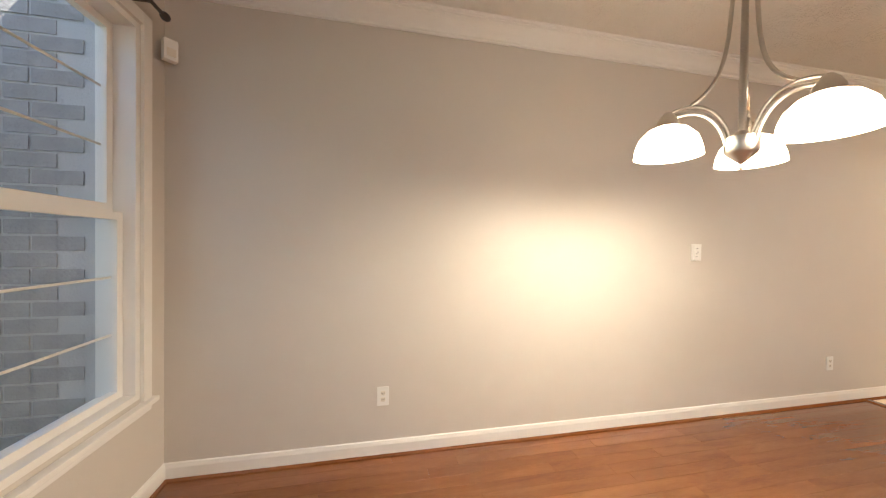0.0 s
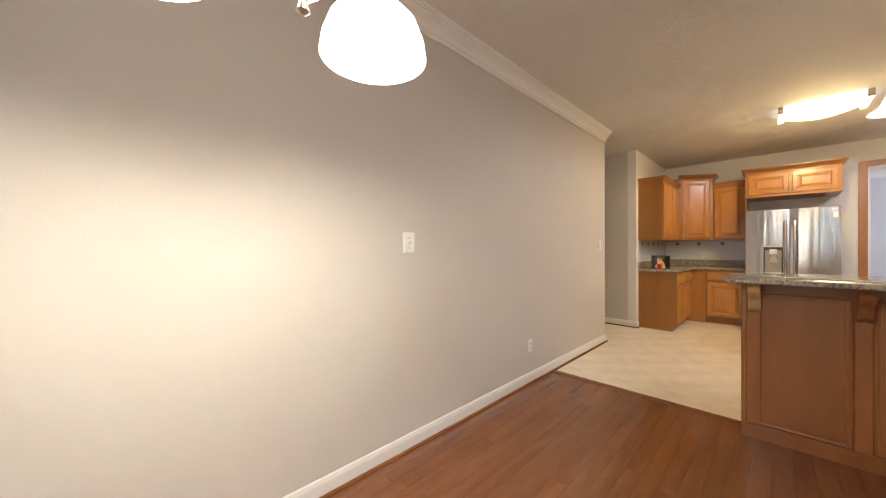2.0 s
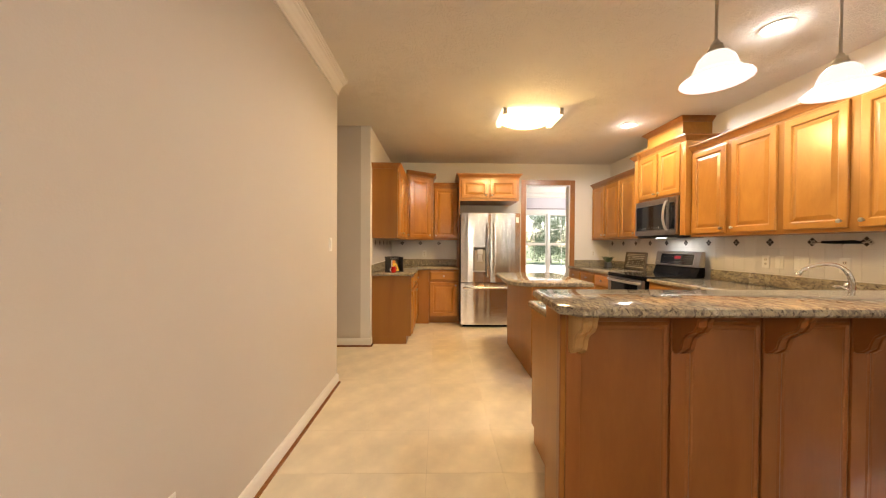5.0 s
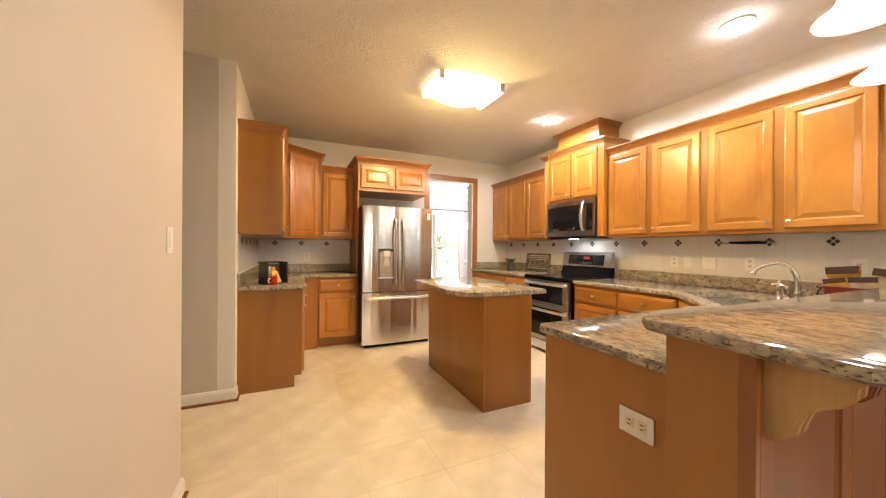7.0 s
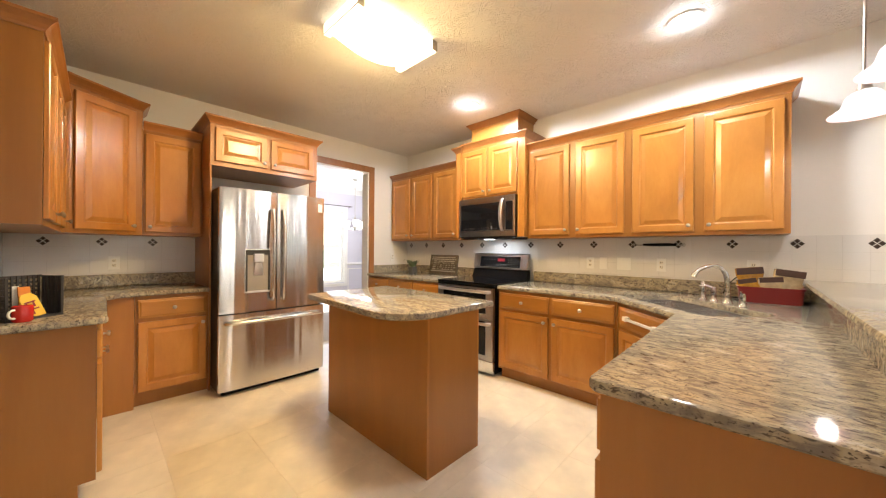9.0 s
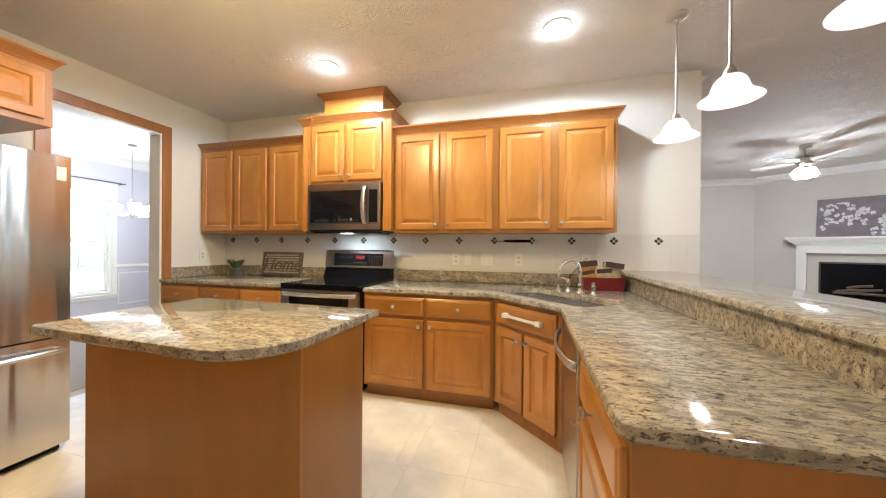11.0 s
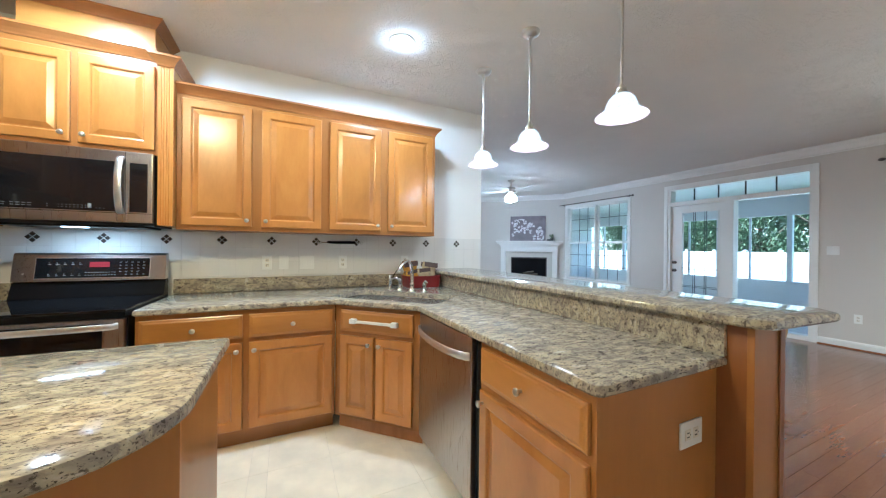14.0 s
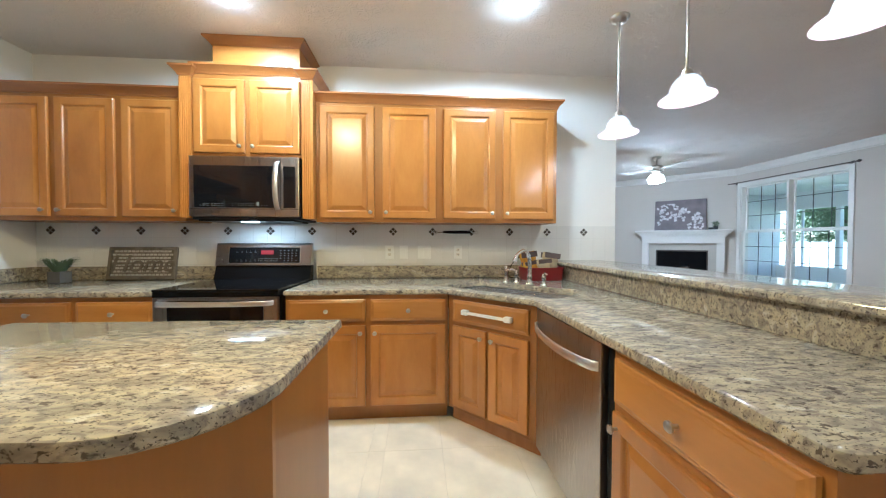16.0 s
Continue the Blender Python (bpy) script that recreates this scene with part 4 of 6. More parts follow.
lamp("fixture_light", "SPOT", (FIXTURE[0], FIXTURE[1], CEIL - 0.14), 72, (1.0, 0.66, 0.30), 0.16, spot=178)
lamp("fixture_glow", "POINT", (FIXTURE[0], FIXTURE[1], CEIL - 0.17), 26, (1.0, 0.70, 0.30), 0.08)
for c in CANS:
    cl = thing("downlight", "recessed round ceiling downlight, lit", "ceiling light", "downlights", pose(c[0], c[1], CEIL))
    bm = bmesh.new()
    lathe(bm, [(0.095, -0.001), (0.093, -0.007), (0.080, -0.009), (0.071, -0.0015)], 32)
    part("ring", bm, TRIM, cl, smooth=40)
    bm = bmesh.new()
    lathe(bm, [(0.070, -0.002), (0.06, -0.007), (0.001, -0.010)], 32)
    part("lens", bm, CANGLOW, cl, smooth=60)
    lamp("can_light", "SPOT", (c[0], c[1], CEIL - 0.02), 66, (0.95, 0.96, 1.0), 0.06, spot=176)
    # added lamp just under the ceiling, imitates the halo round the downlight
    lamp("can_rim_light", "POINT", (c[0], c[1], CEIL - 0.055), 1.9, (0.95, 0.96, 1.0), 0.02)
for p in PENDANTS:
    pd = thing("pendant_lamp", "nickel pendant lamp with a flared white glass shade above the bar", "pendant lamp", "pendants over the bar", pose(p[0], p[1], 0))
    bm = bmesh.new()
    lathe(bm, [(0.062, CEIL - 0.001), (0.062, CEIL - 0.012), (0.045, CEIL - 0.028), (0.012, CEIL - 0.034), (0.010, CEIL - 0.06)], 24)
    part("canopy", bm, NICKEL, pd, smooth=50)
    bm = bmesh.new()
    tube(bm, [(0, 0, CEIL - 0.05), (0, 0, 2.110)], 0.006, 10)
    part("rod", bm, NICKEL, pd, smooth=60)
    bm = bmesh.new()
    lathe(bm, [(0.008, 2.125), (0.013, 2.118), (0.014, 2.108), (0.024, 2.104), (0.022, 2.098), (0.026, 2.090), (0.030, 2.080), (0.027, 2.070)], 24)
    part("fitter", bm, NICKEL, pd, smooth=50)
    bm = bmesh.new()
    lathe(bm, [(0.024, 2.074), (0.046, 2.066), (0.063, 2.047), (0.072, 2.024), (0.078, 2.002), (0.092, 1.984), (0.112, 1.969), (0.126, 1.958), (0.122, 1.962), (0.090, 1.988), (0.072, 2.006), (0.056, 2.046), (0.020, 2.066)], 32)
    part("shade", bm, SHADEP, pd, "flared white glass shade, lit", smooth=60)
    lamp("pendant_light", "POINT", (p[0], p[1], 1.950), 5, (1.0, 0.93, 0.85), 0.05)

ch = thing("chandelier", "brushed nickel chandelier with three lit frosted glass dome shades", "chandelier", m=pose(CHAND[0], CHAND[1], 0, 0, 0, 30))
CZ = 1.612
bm = bmesh.new()
lathe(bm, [(0.003, CZ - 0.012), (0.010, CZ - 0.006), (0.006, CZ + 0.008), (0.012, CZ + 0.014), (0.045, CZ + 0.045), (0.052, CZ + 0.055), (0.052, CZ + 0.105), (0.03, CZ + 0.115), (0.012, CZ + 0.13), (0.010, CZ + 0.7)], 24)
part("hub", bm, NICKEL, ch, smooth=40)
bm = bmesh.new()
lathe(bm, [(0.07, CEIL - 0.001), (0.07, CEIL - 0.02), (0.02, CEIL - 0.05), (0.008, CEIL - 0.06), (0.008, CZ + 0.80), (0.05, CZ + 0.78), (0.055, CZ + 0.73), (0.02, CZ + 0.71), (0.012, CZ + 0.69)], 20)
part("stem", bm, NICKEL, ch, smooth=50)
for k in range(3):
    a = radians(k * 120)
    ca_, sa = math.cos(a), math.sin(a)

    def q(r, z):
        return (r * ca_, r * sa, z)
    bm = bmesh.new()
    tube(bm, curve(q(0.045, CZ + 0.08), q(0.07, CZ + 0.20), q(0.14, CZ + 0.235), q(0.235, CZ + 0.195), 16), 0.009, 8)
    tube(bm, curve(q(0.035, CZ + 0.10), q(0.06, CZ + 0.225), q(0.14, CZ + 0.265), q(0.235, CZ + 0.215), 16), 0.006, 8)
    part("arm", bm, NICKEL, ch, "curved double nickel arm", smooth=60)
    bm = bmesh.new()
    tube(bm, curve(q(0.03, CZ + 0.74), q(0.05, CZ + 0.45), q(0.04, CZ + 0.32), q(0.16, CZ + 0.24), 16), 0.007, 8)
    part("brace", bm, NICKEL, ch, smooth=60)
    sh = q(0.235, 0)
    bm = bmesh.new()
    lathe(bm, [(0.012, CZ + 0.22), (0.025, CZ + 0.205), (0.036, CZ + 0.185), (0.040, CZ + 0.165)], 20, (sh[0], sh[1], 0))
    part("socket_cap", bm, NICKEL, ch, smooth=50)
    bm = bmesh.new()
    lathe(bm, [(0.035, CZ + 0.167), (0.068, CZ + 0.152), (0.096, CZ + 0.122), (0.110, CZ + 0.085), (0.115, CZ + 0.050), (0.109, CZ + 0.052), (0.09, CZ + 0.115), (0.03, CZ + 0.155)], 32, (sh[0], sh[1], 0))
    part("shade", bm, SHADE, ch, "lit frosted glass dome shade", smooth=60)
    wp = ch.matrix_basis @ Vector((sh[0], sh[1], CZ + 0.07))
    lamp("chandelier_light", "POINT", tuple(wp), 24, (1.0, 0.86, 0.68), 0.04)

# ---- east doorway, dining room beyond ----
E0, E1, EZ = EDOOR[0], EDOOR[1], EDOOR[3]
dc = thing("door_casing", "stained wood casing around the open doorway", "door casing")
for side in (EX - 0.018, EX + 0.14):
    for a, b in ((E0 - 0.085, E0 - 0.001), (E1 + 0.001, E1 + 0.085)):
        part("jamb_casing", boxes((side, side + 0.018, a, b, 0, EZ + 0.085), bevel=0.004), CASING, dc)
    part("head_casing", boxes((side, side + 0.018, E0 - 0.0005, E1 + 0.0005, EZ + 0.001, EZ + 0.085), bevel=0.004), CASING, dc)
part("jamb", boxes((EX, EX + 0.14, E0, E0 + 0.018, 0, EZ - 0.019)), TRIM, dc, "white painted jamb")
part("jamb", boxes((EX, EX + 0.14, E1 - 0.018, E1, 0, EZ - 0.019)), TRIM, dc, "white painted jamb")
part("head_jamb", boxes((EX, EX + 0.14, E0, E1, EZ - 0.018, EZ)), TRIM, dc, "white painted jamb")
DX = 13.0
EW1 = (-1.56, 0.0, 0.42, 2.20)
wall("wall_far_room_east", DX, DX + 0.16, -3.2, 3.2, LILAC, [EW1])
wall("wall_far_room_north", EX + 0.14, DX, 3.06, 3.2, LILAC)
wall("wall_far_room_south", EX + 0.14, DX, -3.2, -3.06, LILAC)
wall("wall_far_room_west", EX + 0.0, EX + 0.14, -3.2, SY - 0.12, LILAC)
part("ceiling_far_room", boxes((EX + 0.141, DX + 0.16, -3.2, 3.2, CEIL, CEIL + 0.12)), TRIM, kind="structure")
part("floor_far_room", boxes((EX + 0.141, DX + 0.16, -3.2, 3.2, -0.12, 0.0)), material("pale_carpet", (0.42, 0.38, 0.34), 0.95, bump=0.5, scale=300, vary=0.06), kind="structure")
bm = bmesh.new()
sweep(bm, [(EX + 0.145, 3.06), (DX, 3.06), (DX, 1.37)], BASEP)
sweep(bm, [(DX, 0.33), (DX, -3.06), (EX + 0.145, -3.06)], BASEP)
part("baseboard", bm, TRIM, kind="structure")
bm = bmesh.new()
sweep(bm, [(DX, 3.06), (DX, 1.37)], [(0, 0.84), (0.02, 0.85), (0.025, 0.87), (0.012, 0.90), (0, 0.90)])
sweep(bm, [(DX, -1.58), (DX, -3.06)], [(0, 0.84), (0.02, 0.85), (0.025, 0.87), (0.012, 0.90), (0, 0.90)])
sweep(bm, [(DX, -3.06), (EX + 0.145, -3.06)], [(0, 0.84), (0.02, 0.85), (0.025, 0.87), (0.012, 0.90), (0, 0.90)])
part("chair_rail", bm, TRIM, kind="structure")
bm = bmesh.new()
f = 0.022
for k in range(4):
    x0 = EX + 0.3 + k * 0.82
    for (p, q_, r, s) in ((x0, x0 + 0.66, 0.20, 0.20 + f), (x0, x0 + 0.66, 0.76 - f, 0.76), (x0, x0 + f, 0.20 + f, 0.76 - f), (x0 + 0.66 - f, x0 + 0.66, 0.20 + f, 0.76 - f)):
        box(bm, p, q_, -3.0595, -3.048, r, s)
for y0 in (-2.95, -2.25):
    for (p, q_, r, s) in ((y0, y0 + 0.6, 0.20, 0.222), (y0, y0 + 0.6, 0.738, 0.76), (y0, y0 + 0.022, 0.222, 0.738), (y0 + 0.578, y0 + 0.6, 0.222, 0.738)):
        box(bm, DX - 0.012, DX - 0.0005, p, q_, r, s)
part("wainscot_frame", bm, TRIM, kind="structure")
bm = bmesh.new()
sweep(bm, [(EX + 0.145, 3.06), (DX, 3.06), (DX, -3.06), (EX + 0.145, -3.06)], CROWNP, CEIL - 0.001)
part("crown_moulding", bm, TRIM, kind="structure")


def window(name, m, w, h, label, units=2, cols=3, rows=4, depth=0.16, muntin=TRIM, cat="window", casing=0.075, fw=0.03, sw=0.035):
    """Double-hung units side by side; local x along the wall, y towards the outside, z up; the room side is at y = 0."""
    t = thing(name, label, cat, m=m)
    fr_ = []
    uw = w / units
    for k in range(units):
        x0, x1 = k * uw, (k + 1) * uw
        fr_ += [(x0, x0 + fw, 0.0, depth, 0, h), (x1 - fw, x1, 0.0, depth, 0, h), (x0 + fw, x1 - fw, 0.0, depth, 0, fw), (x0 + fw, x1 - fw, 0, depth, h - fw, h)]
    part("frame", boxes(*fr_), TRIM, t)
    if casing:
        c = casing
        for cb in ((-c, -0.0005, -0.018, -0.0005, -0.02, h + c), (w + 0.0005, w + c, -0.018, -0.0005, -0.02, h + c), (0, w, -0.018, -0.0005, h + 0.0005, h + c), (-c, w + c, -0.016, -0.0005, -c - 0.02, -0.045)):
            part("casing", boxes(cb, bevel=0.003), TRIM, t)
        part("sill", boxes((-c - 0.02, w + c + 0.02, -0.04, -0.0005, -0.0445, -0.0205), bevel=0.004), TRIM, t)
    hh = (h - 2 * fw) / 2
    for k in range(units):
        for s in (0, 1):
            x0, x1 = k * uw + fw + 0.002, (k + 1) * uw - fw - 0.002
            z0 = fw + 0.002 + s * hh
            z1 = z0 + hh - 0.004
            y = 0.05 if s == 0 else 0.09
            sash = part("sash", boxes((x0, x0 + sw, y, y + 0.035, z0, z1), (x1 - sw, x1, y, y + 0.035, z0, z1), (x0 + sw, x1 - sw, y, y + 0.035, z0, z0 + sw), (x0 + sw, x1 - sw, y, y + 0.035, z1 - sw, z1)), TRIM, t)
            g = part("pane", boxes((x0 + sw - 0.005, x1 - sw + 0.005, y + 0.015, y + 0.02, z0 + sw - 0.005, z1 - sw + 0.005)), GLASS, sash)
            g.visible_shadow = False
            bars = []
            for c in range(1, cols):
                xx = x0 + sw + (x1 - x0 - 2 * sw) * c / cols
                bars.append((xx - 0.005, xx + 0.005, y + 0.021, y + 0.028, z0 + sw, z1 - sw))
            for r in range(1, rows):
                zz = z0 + sw + (z1 - z0 - 2 * sw) * r / rows
                bars.append((x0 + sw, x1 - sw, y + 0.0225, y + 0.0265, zz - 0.005, zz + 0.005))
            if bars:
                part("muntins", boxes(*bars), muntin, sash)
    return t


window("window_east", pose(DX, EW1[1], EW1[2], 0, 0, -90), EW1[1] - EW1[0], EW1[3] - EW1[2], "white double window with grids in the far room", 2, 2, 2)
cr = thing("curtain_rod", "thin dark curtain rod above the far room window", "curtain rod", "curtain rods")
bm = bmesh.new()
tube(bm, [(DX - 0.08, EW1[0] - 0.16, EW1[3] + 0.10), (DX - 0.08, EW1[1] + 0.16, EW1[3] + 0.10)], 0.009, 10)
part("rod", bm, BRONZE, cr, smooth=60)
for y in (EW1[0] - 0.10, EW1[1] + 0.10):
    part("bracket", boxes((DX - 0.085, DX - 0.0005, y - 0.006, y + 0.006, EW1[3] + 0.08, EW1[3] + 0.09)), BRONZE, cr)
fd = thing("panel_door", "white panelled door in the far room, closed", "door", m=pose(DX, 1.28, 0, 0, 0, -90))
part("slab", boxes((0, 0.86, -0.012, -0.0005, 0.01, 2.05), bevel=0.002), TRIM, fd)
for z0, z1 in ((0.20, 0.90), (1.02, 1.90)):
    for x0 in (0.11, 0.48):
        bm = bmesh.new()
        loft(bm, rings_rect(0.27, z1 - z0, [(0, 0), (0, -0.003), (0.02, 0.004), (0.035, 0.004), (0.06, -0.003)]))
        o = part("panel", bm, TRIM, fd)
        o.matrix_basis = pose(x0, -0.0125, z0)
for cb in ((-0.075, -0.002, 0, 2.13), (0.862, 0.935, 0, 2.13), (-0.0015, 0.8615, 2.055, 2.13)):
    part("casing", boxes((cb[0], cb[1], -0.018, -0.0005, cb[2], cb[3]), bevel=0.003), TRIM, fd)
bm = bmesh.new()
tube(bm, [(0.07, -0.012, 0.98), (0.07, -0.05, 0.98), (0.16, -0.052, 0.985)], 0.009, 8)
part("lever", bm, NICKEL, fd, smooth=60)
c2 = thing("chandelier", "white and nickel chandelier with upturned lit glass shades", "chandelier", m=pose(11.8, -1.12, 0))
bm = bmesh.new()
lathe(bm, [(0.06, CEIL - 0.001), (0.05, CEIL - 0.03), (0.006, CEIL - 0.04), (0.006, 1.95), (0.02, 1.92), (0.03, 1.70), (0.02, 1.66), (0.002, 1.63)], 16)
part("stem", bm, NICKEL, c2, smooth=50)
for k in range(5):
    a = radians(k * 72 + 10)
    bm = bmesh.new()
    tube(bm, [(0.03 * math.cos(a), 0.03 * math.sin(a), 1.70), (0.15 * math.cos(a), 0.15 * math.sin(a), 1.66), (0.26 * math.cos(a), 0.26 * math.sin(a), 1.72)], 0.007, 8)
    part("arm", bm, NICKEL, c2)
    bm = bmesh.new()
    lathe(bm, [(0.02, 1.72), (0.05, 1.74), (0.065, 1.80), (0.075, 1.84), (0.07, 1.84), (0.045, 1.75), (0.01, 1.73)], 20, (0.26 * math.cos(a), 0.26 * math.sin(a), 0))
    part("shade", bm, SHADEC, c2, smooth=60)
lamp("far_chandelier_light", "POINT", (11.8, -1.12, 1.95), 45, (1.0, 0.97, 1.0), 0.1)

# ---- west wall: windows and door unit ----


def west(y_low, z):
    return pose(WX, y_low, z, 0, 0, 90)


window("window_living", west(WIN[0], WIN[2]), WIN[1] - WIN[0], WIN[3] - WIN[2], "white double-hung windows with dark grids facing the sun porch", 2, 3, 3, muntin=DARK, casing=0.06, fw=0.018, sw=0.026)
window("window_dining", west(DWIN[0], DWIN[2]), DWIN[1] - DWIN[0], DWIN[3] - DWIN[2], "white double-hung windows of the dining area facing a brick wall", 2, 1, 3, muntin=IVORY, casing=0.06)


def rod(y0, y1, z, label):
    t = thing("curtain_rod", label, "curtain rod", "curtain rods")
    bm = bmesh.new()
    tube(bm, [(WX + 0.08, y0, z), (WX + 0.08, y1, z)], 0.009, 10)
    part("rod", bm, BRONZE, t, smooth=60)
    for y in (y0, y1):
        bm = bmesh.new()
        lathe(bm, [(0.006, -0.03), (0.018, -0.015), (0.021, 0), (0.018, 0.015), (0.004, 0.035)], 12)
        o = part("finial", bm, BRONZE, t, smooth=60)
        o.matrix_basis = pose(WX + 0.08, y, z, 90)
    for y in (y0 + 0.12, y1 - 0.12):
        part("bracket", boxes((WX + 0.0005, WX + 0.006, y - 0.012, y + 0.012, z - 0.03, z + 0.03), (WX + 0.006, WX + 0.08, y - 0.005, y + 0.005, z - 0.014, z - 0.006)), BRONZE, t)


rod(-4.33, -2.25, 2.44, "thin nickel curtain rod above the living room windows")
rod(1.0, 3.13, 2.42, "thin nickel curtain rod above the dining window")

du = thing("patio_door_unit", "white patio door unit with a transom and a fixed glass pane", "patio door", m=west(DOORU[0], 0))
UW = DOORU[1] - DOORU[0]
part("frame", boxes((0, 0.045, 0, 0.16, 0, 2.45), (UW - 0.03, UW, 0, 0.16, 0, 2.45), (0.045, UW - 0.03, 0, 0.16, 2.42, 2.45), (0.045, UW - 0.03, 0, 0.16, 2.115, 2.19), (0.905, 1.041, 0, 0.16, 0, 2.115), (1.041, UW - 0.03, 0, 0.16, 0.0, 0.065)), TRIM, du)
for cb in ((-0.065, -0.0005, -0.018, -0.0005, 0, 2.515), (UW + 0.0005, UW + 0.065, -0.018, -0.0005, 0, 2.515), (0, UW, -0.018, -0.0005, 2.4505, 2.515)):
    part("casing", boxes(cb, bevel=0.004), TRIM, du)
for k in range(5):
    a, b = 0.045 + (UW - 0.075) * k / 5, 0.045 + (UW - 0.075) * (k + 1) / 5
    g = part("transom_pane", boxes((a + 0.006, b - 0.006, 0.07, 0.075, 2.19, 2.42)), GLASS, du)
    g.visible_shadow = False
for k in range(1, 5):
    x = 0.045 + (UW - 0.075) * k / 5
    part("transom_bar", boxes((x - 0.006, x + 0.006, 0.055, 0.085, 2.1905, 2.4195)), DARK, du)
g = part("fixed_pane", boxes((1.041, UW - 0.03, 0.07, 0.075, 0.065, 2.115)), GLASS, du)
g.visible_shadow = False
gx0, gx1, gz0, gz1 = 0.235, 0.803, 0.27, 1.975
dl = part("door", boxes((0.047, gx0, 0.05, 0.095, 0.02, 2.112), (gx1, 0.903, 0.05, 0.095, 0.02, 2.112), (gx0, gx1, 0.05, 0.095, gz1, 2.112), (gx0, gx1, 0.05, 0.095, 0.02, gz0)), TRIM, du, "white glazed patio door, closed")
part("glazing_bead", boxes((gx0 - 0.022, gx0, 0.042, 0.0495, gz0 - 0.022, gz1 + 0.022), (gx1, gx1 + 0.022, 0.042, 0.0495, gz0 - 0.022, gz1 + 0.022), (gx0, gx1, 0.042, 0.0495, gz1, gz1 + 0.022), (gx0, gx1, 0.042, 0.0495, gz0 - 0.022, gz0)), TRIM, dl)
g = part("pane", boxes((gx0, gx1, 0.070, 0.075, gz0, gz1)), GLASS, dl)
g.visible_shadow = False
part("grille", boxes(*([(gx0 + (gx1 - gx0) * f - 0.0035, gx0 + (gx1 - gx0) * f + 0.0035, 0.06, 0.069, gz0, gz1) for f in (0.315, 0.365, 0.635, 0.685)] + [(gx0, gx1, 0.0605, 0.0685, z - 0.003, z + 0.003) for z in (1.66, 1.635, 1.30, 1.275, 0.95, 0.925, 0.62, 0.595)])), DARK, dl)
for z in (0.895, 1.045):
    bm = bmesh.new()
    lathe(bm, [(0.03, 0), (0.03, 0.006), (0.012, 0.01), (0.012, 0.03), (0.028, 0.04), (0.028, 0.055), (0.01, 0.062)], 16)
    o = part("knob" if z < 1.0 else "deadbolt", bm, BRONZE, dl, smooth=50)
    o.matrix_basis = pose(0.11, 0.05, z, 90)

# ---- fireplace ----
FD = Vector((1, -1)).normalized()
# local x runs along the diagonal wall, -y is into it
fmid = Vector((WX, YD)) + FD * 0.92
fp = thing("fireplace", "white wooden fireplace mantel with a stone surround and a black firebox", "fireplace", m=pose(fmid.x, fmid.y, 0, 0, 0, 135))
part("mantel_shelf", boxes((-0.88, 0.88, -0.24, -0.001, 1.455, 1.495), (-0.85, 0.85, -0.21, -0.001, 1.415, 1.4545), (-0.80, 0.80, -0.18, -0.001, 1.375, 1.4145), (-0.765, 0.765, -0.155, -0.001, 1.345, 1.3745), bevel=0.006), TRIM, fp)
part("frieze", boxes((-0.75, 0.75, -0.14, -0.001, 1.20, 1.3445), bevel=0.003), TRIM, fp)
for s in (-1, 1):
    part("leg", boxes((min(s * 0.75, s * 0.62), max(s * 0.75, s * 0.62), -0.14, -0.001, 0.0, 1.1995), bevel=0.003), TRIM, fp)
part("surround", boxes((-0.619, -0.48, -0.05, -0.001, 0, 1.199), (0.48, 0.619, -0.05, -0.001, 0, 1.199), (-0.48, 0.48, -0.05, -0.001, 1.05, 1.199)), material("beige_stone_slip", (0.55, 0.52, 0.46), 0.4, bump=0.05, vary=0.05), fp)
part("firebox", boxes((-0.48, 0.48, -0.035, -0.001, 0.0, 1.049)), BLACK, fp)
bm = bmesh.new()
for x0, x1, z0, z1 in ((-0.30, 0.30, 0.50, 0.515), (-0.26, 0.10, 0.53, 0.58), (-0.06, 0.24, 0.535, 0.60), (-0.14, 0.14, 0.60, 0.66)):
    tube(bm, [(x0, -0.055, z0), ((x0 + x1) / 2, -0.062, (z0 + z1) / 2 + 0.01), (x1, -0.055, z1)], 0.022, 8)
part("gas_logs", bm, BARK, fp, "charred grey fireplace logs", smooth=60)
part("firebox_frame", boxes((-0.48, 0.48, -0.042, -0.0355, 1.02, 1.0485), (-0.48, -0.455, -0.042, -0.0355, 0.0, 1.0195), (0.455, 0.48, -0.042, -0.0355, 0.0, 1.0195)), BRONZE, fp)
part("hearth", boxes((-0.75, 0.75, -0.55, -0.1405, 0.0, 0.02)), material("hearth_stone", (0.5, 0.48, 0.43), 0.4, vary=0.05), fp)

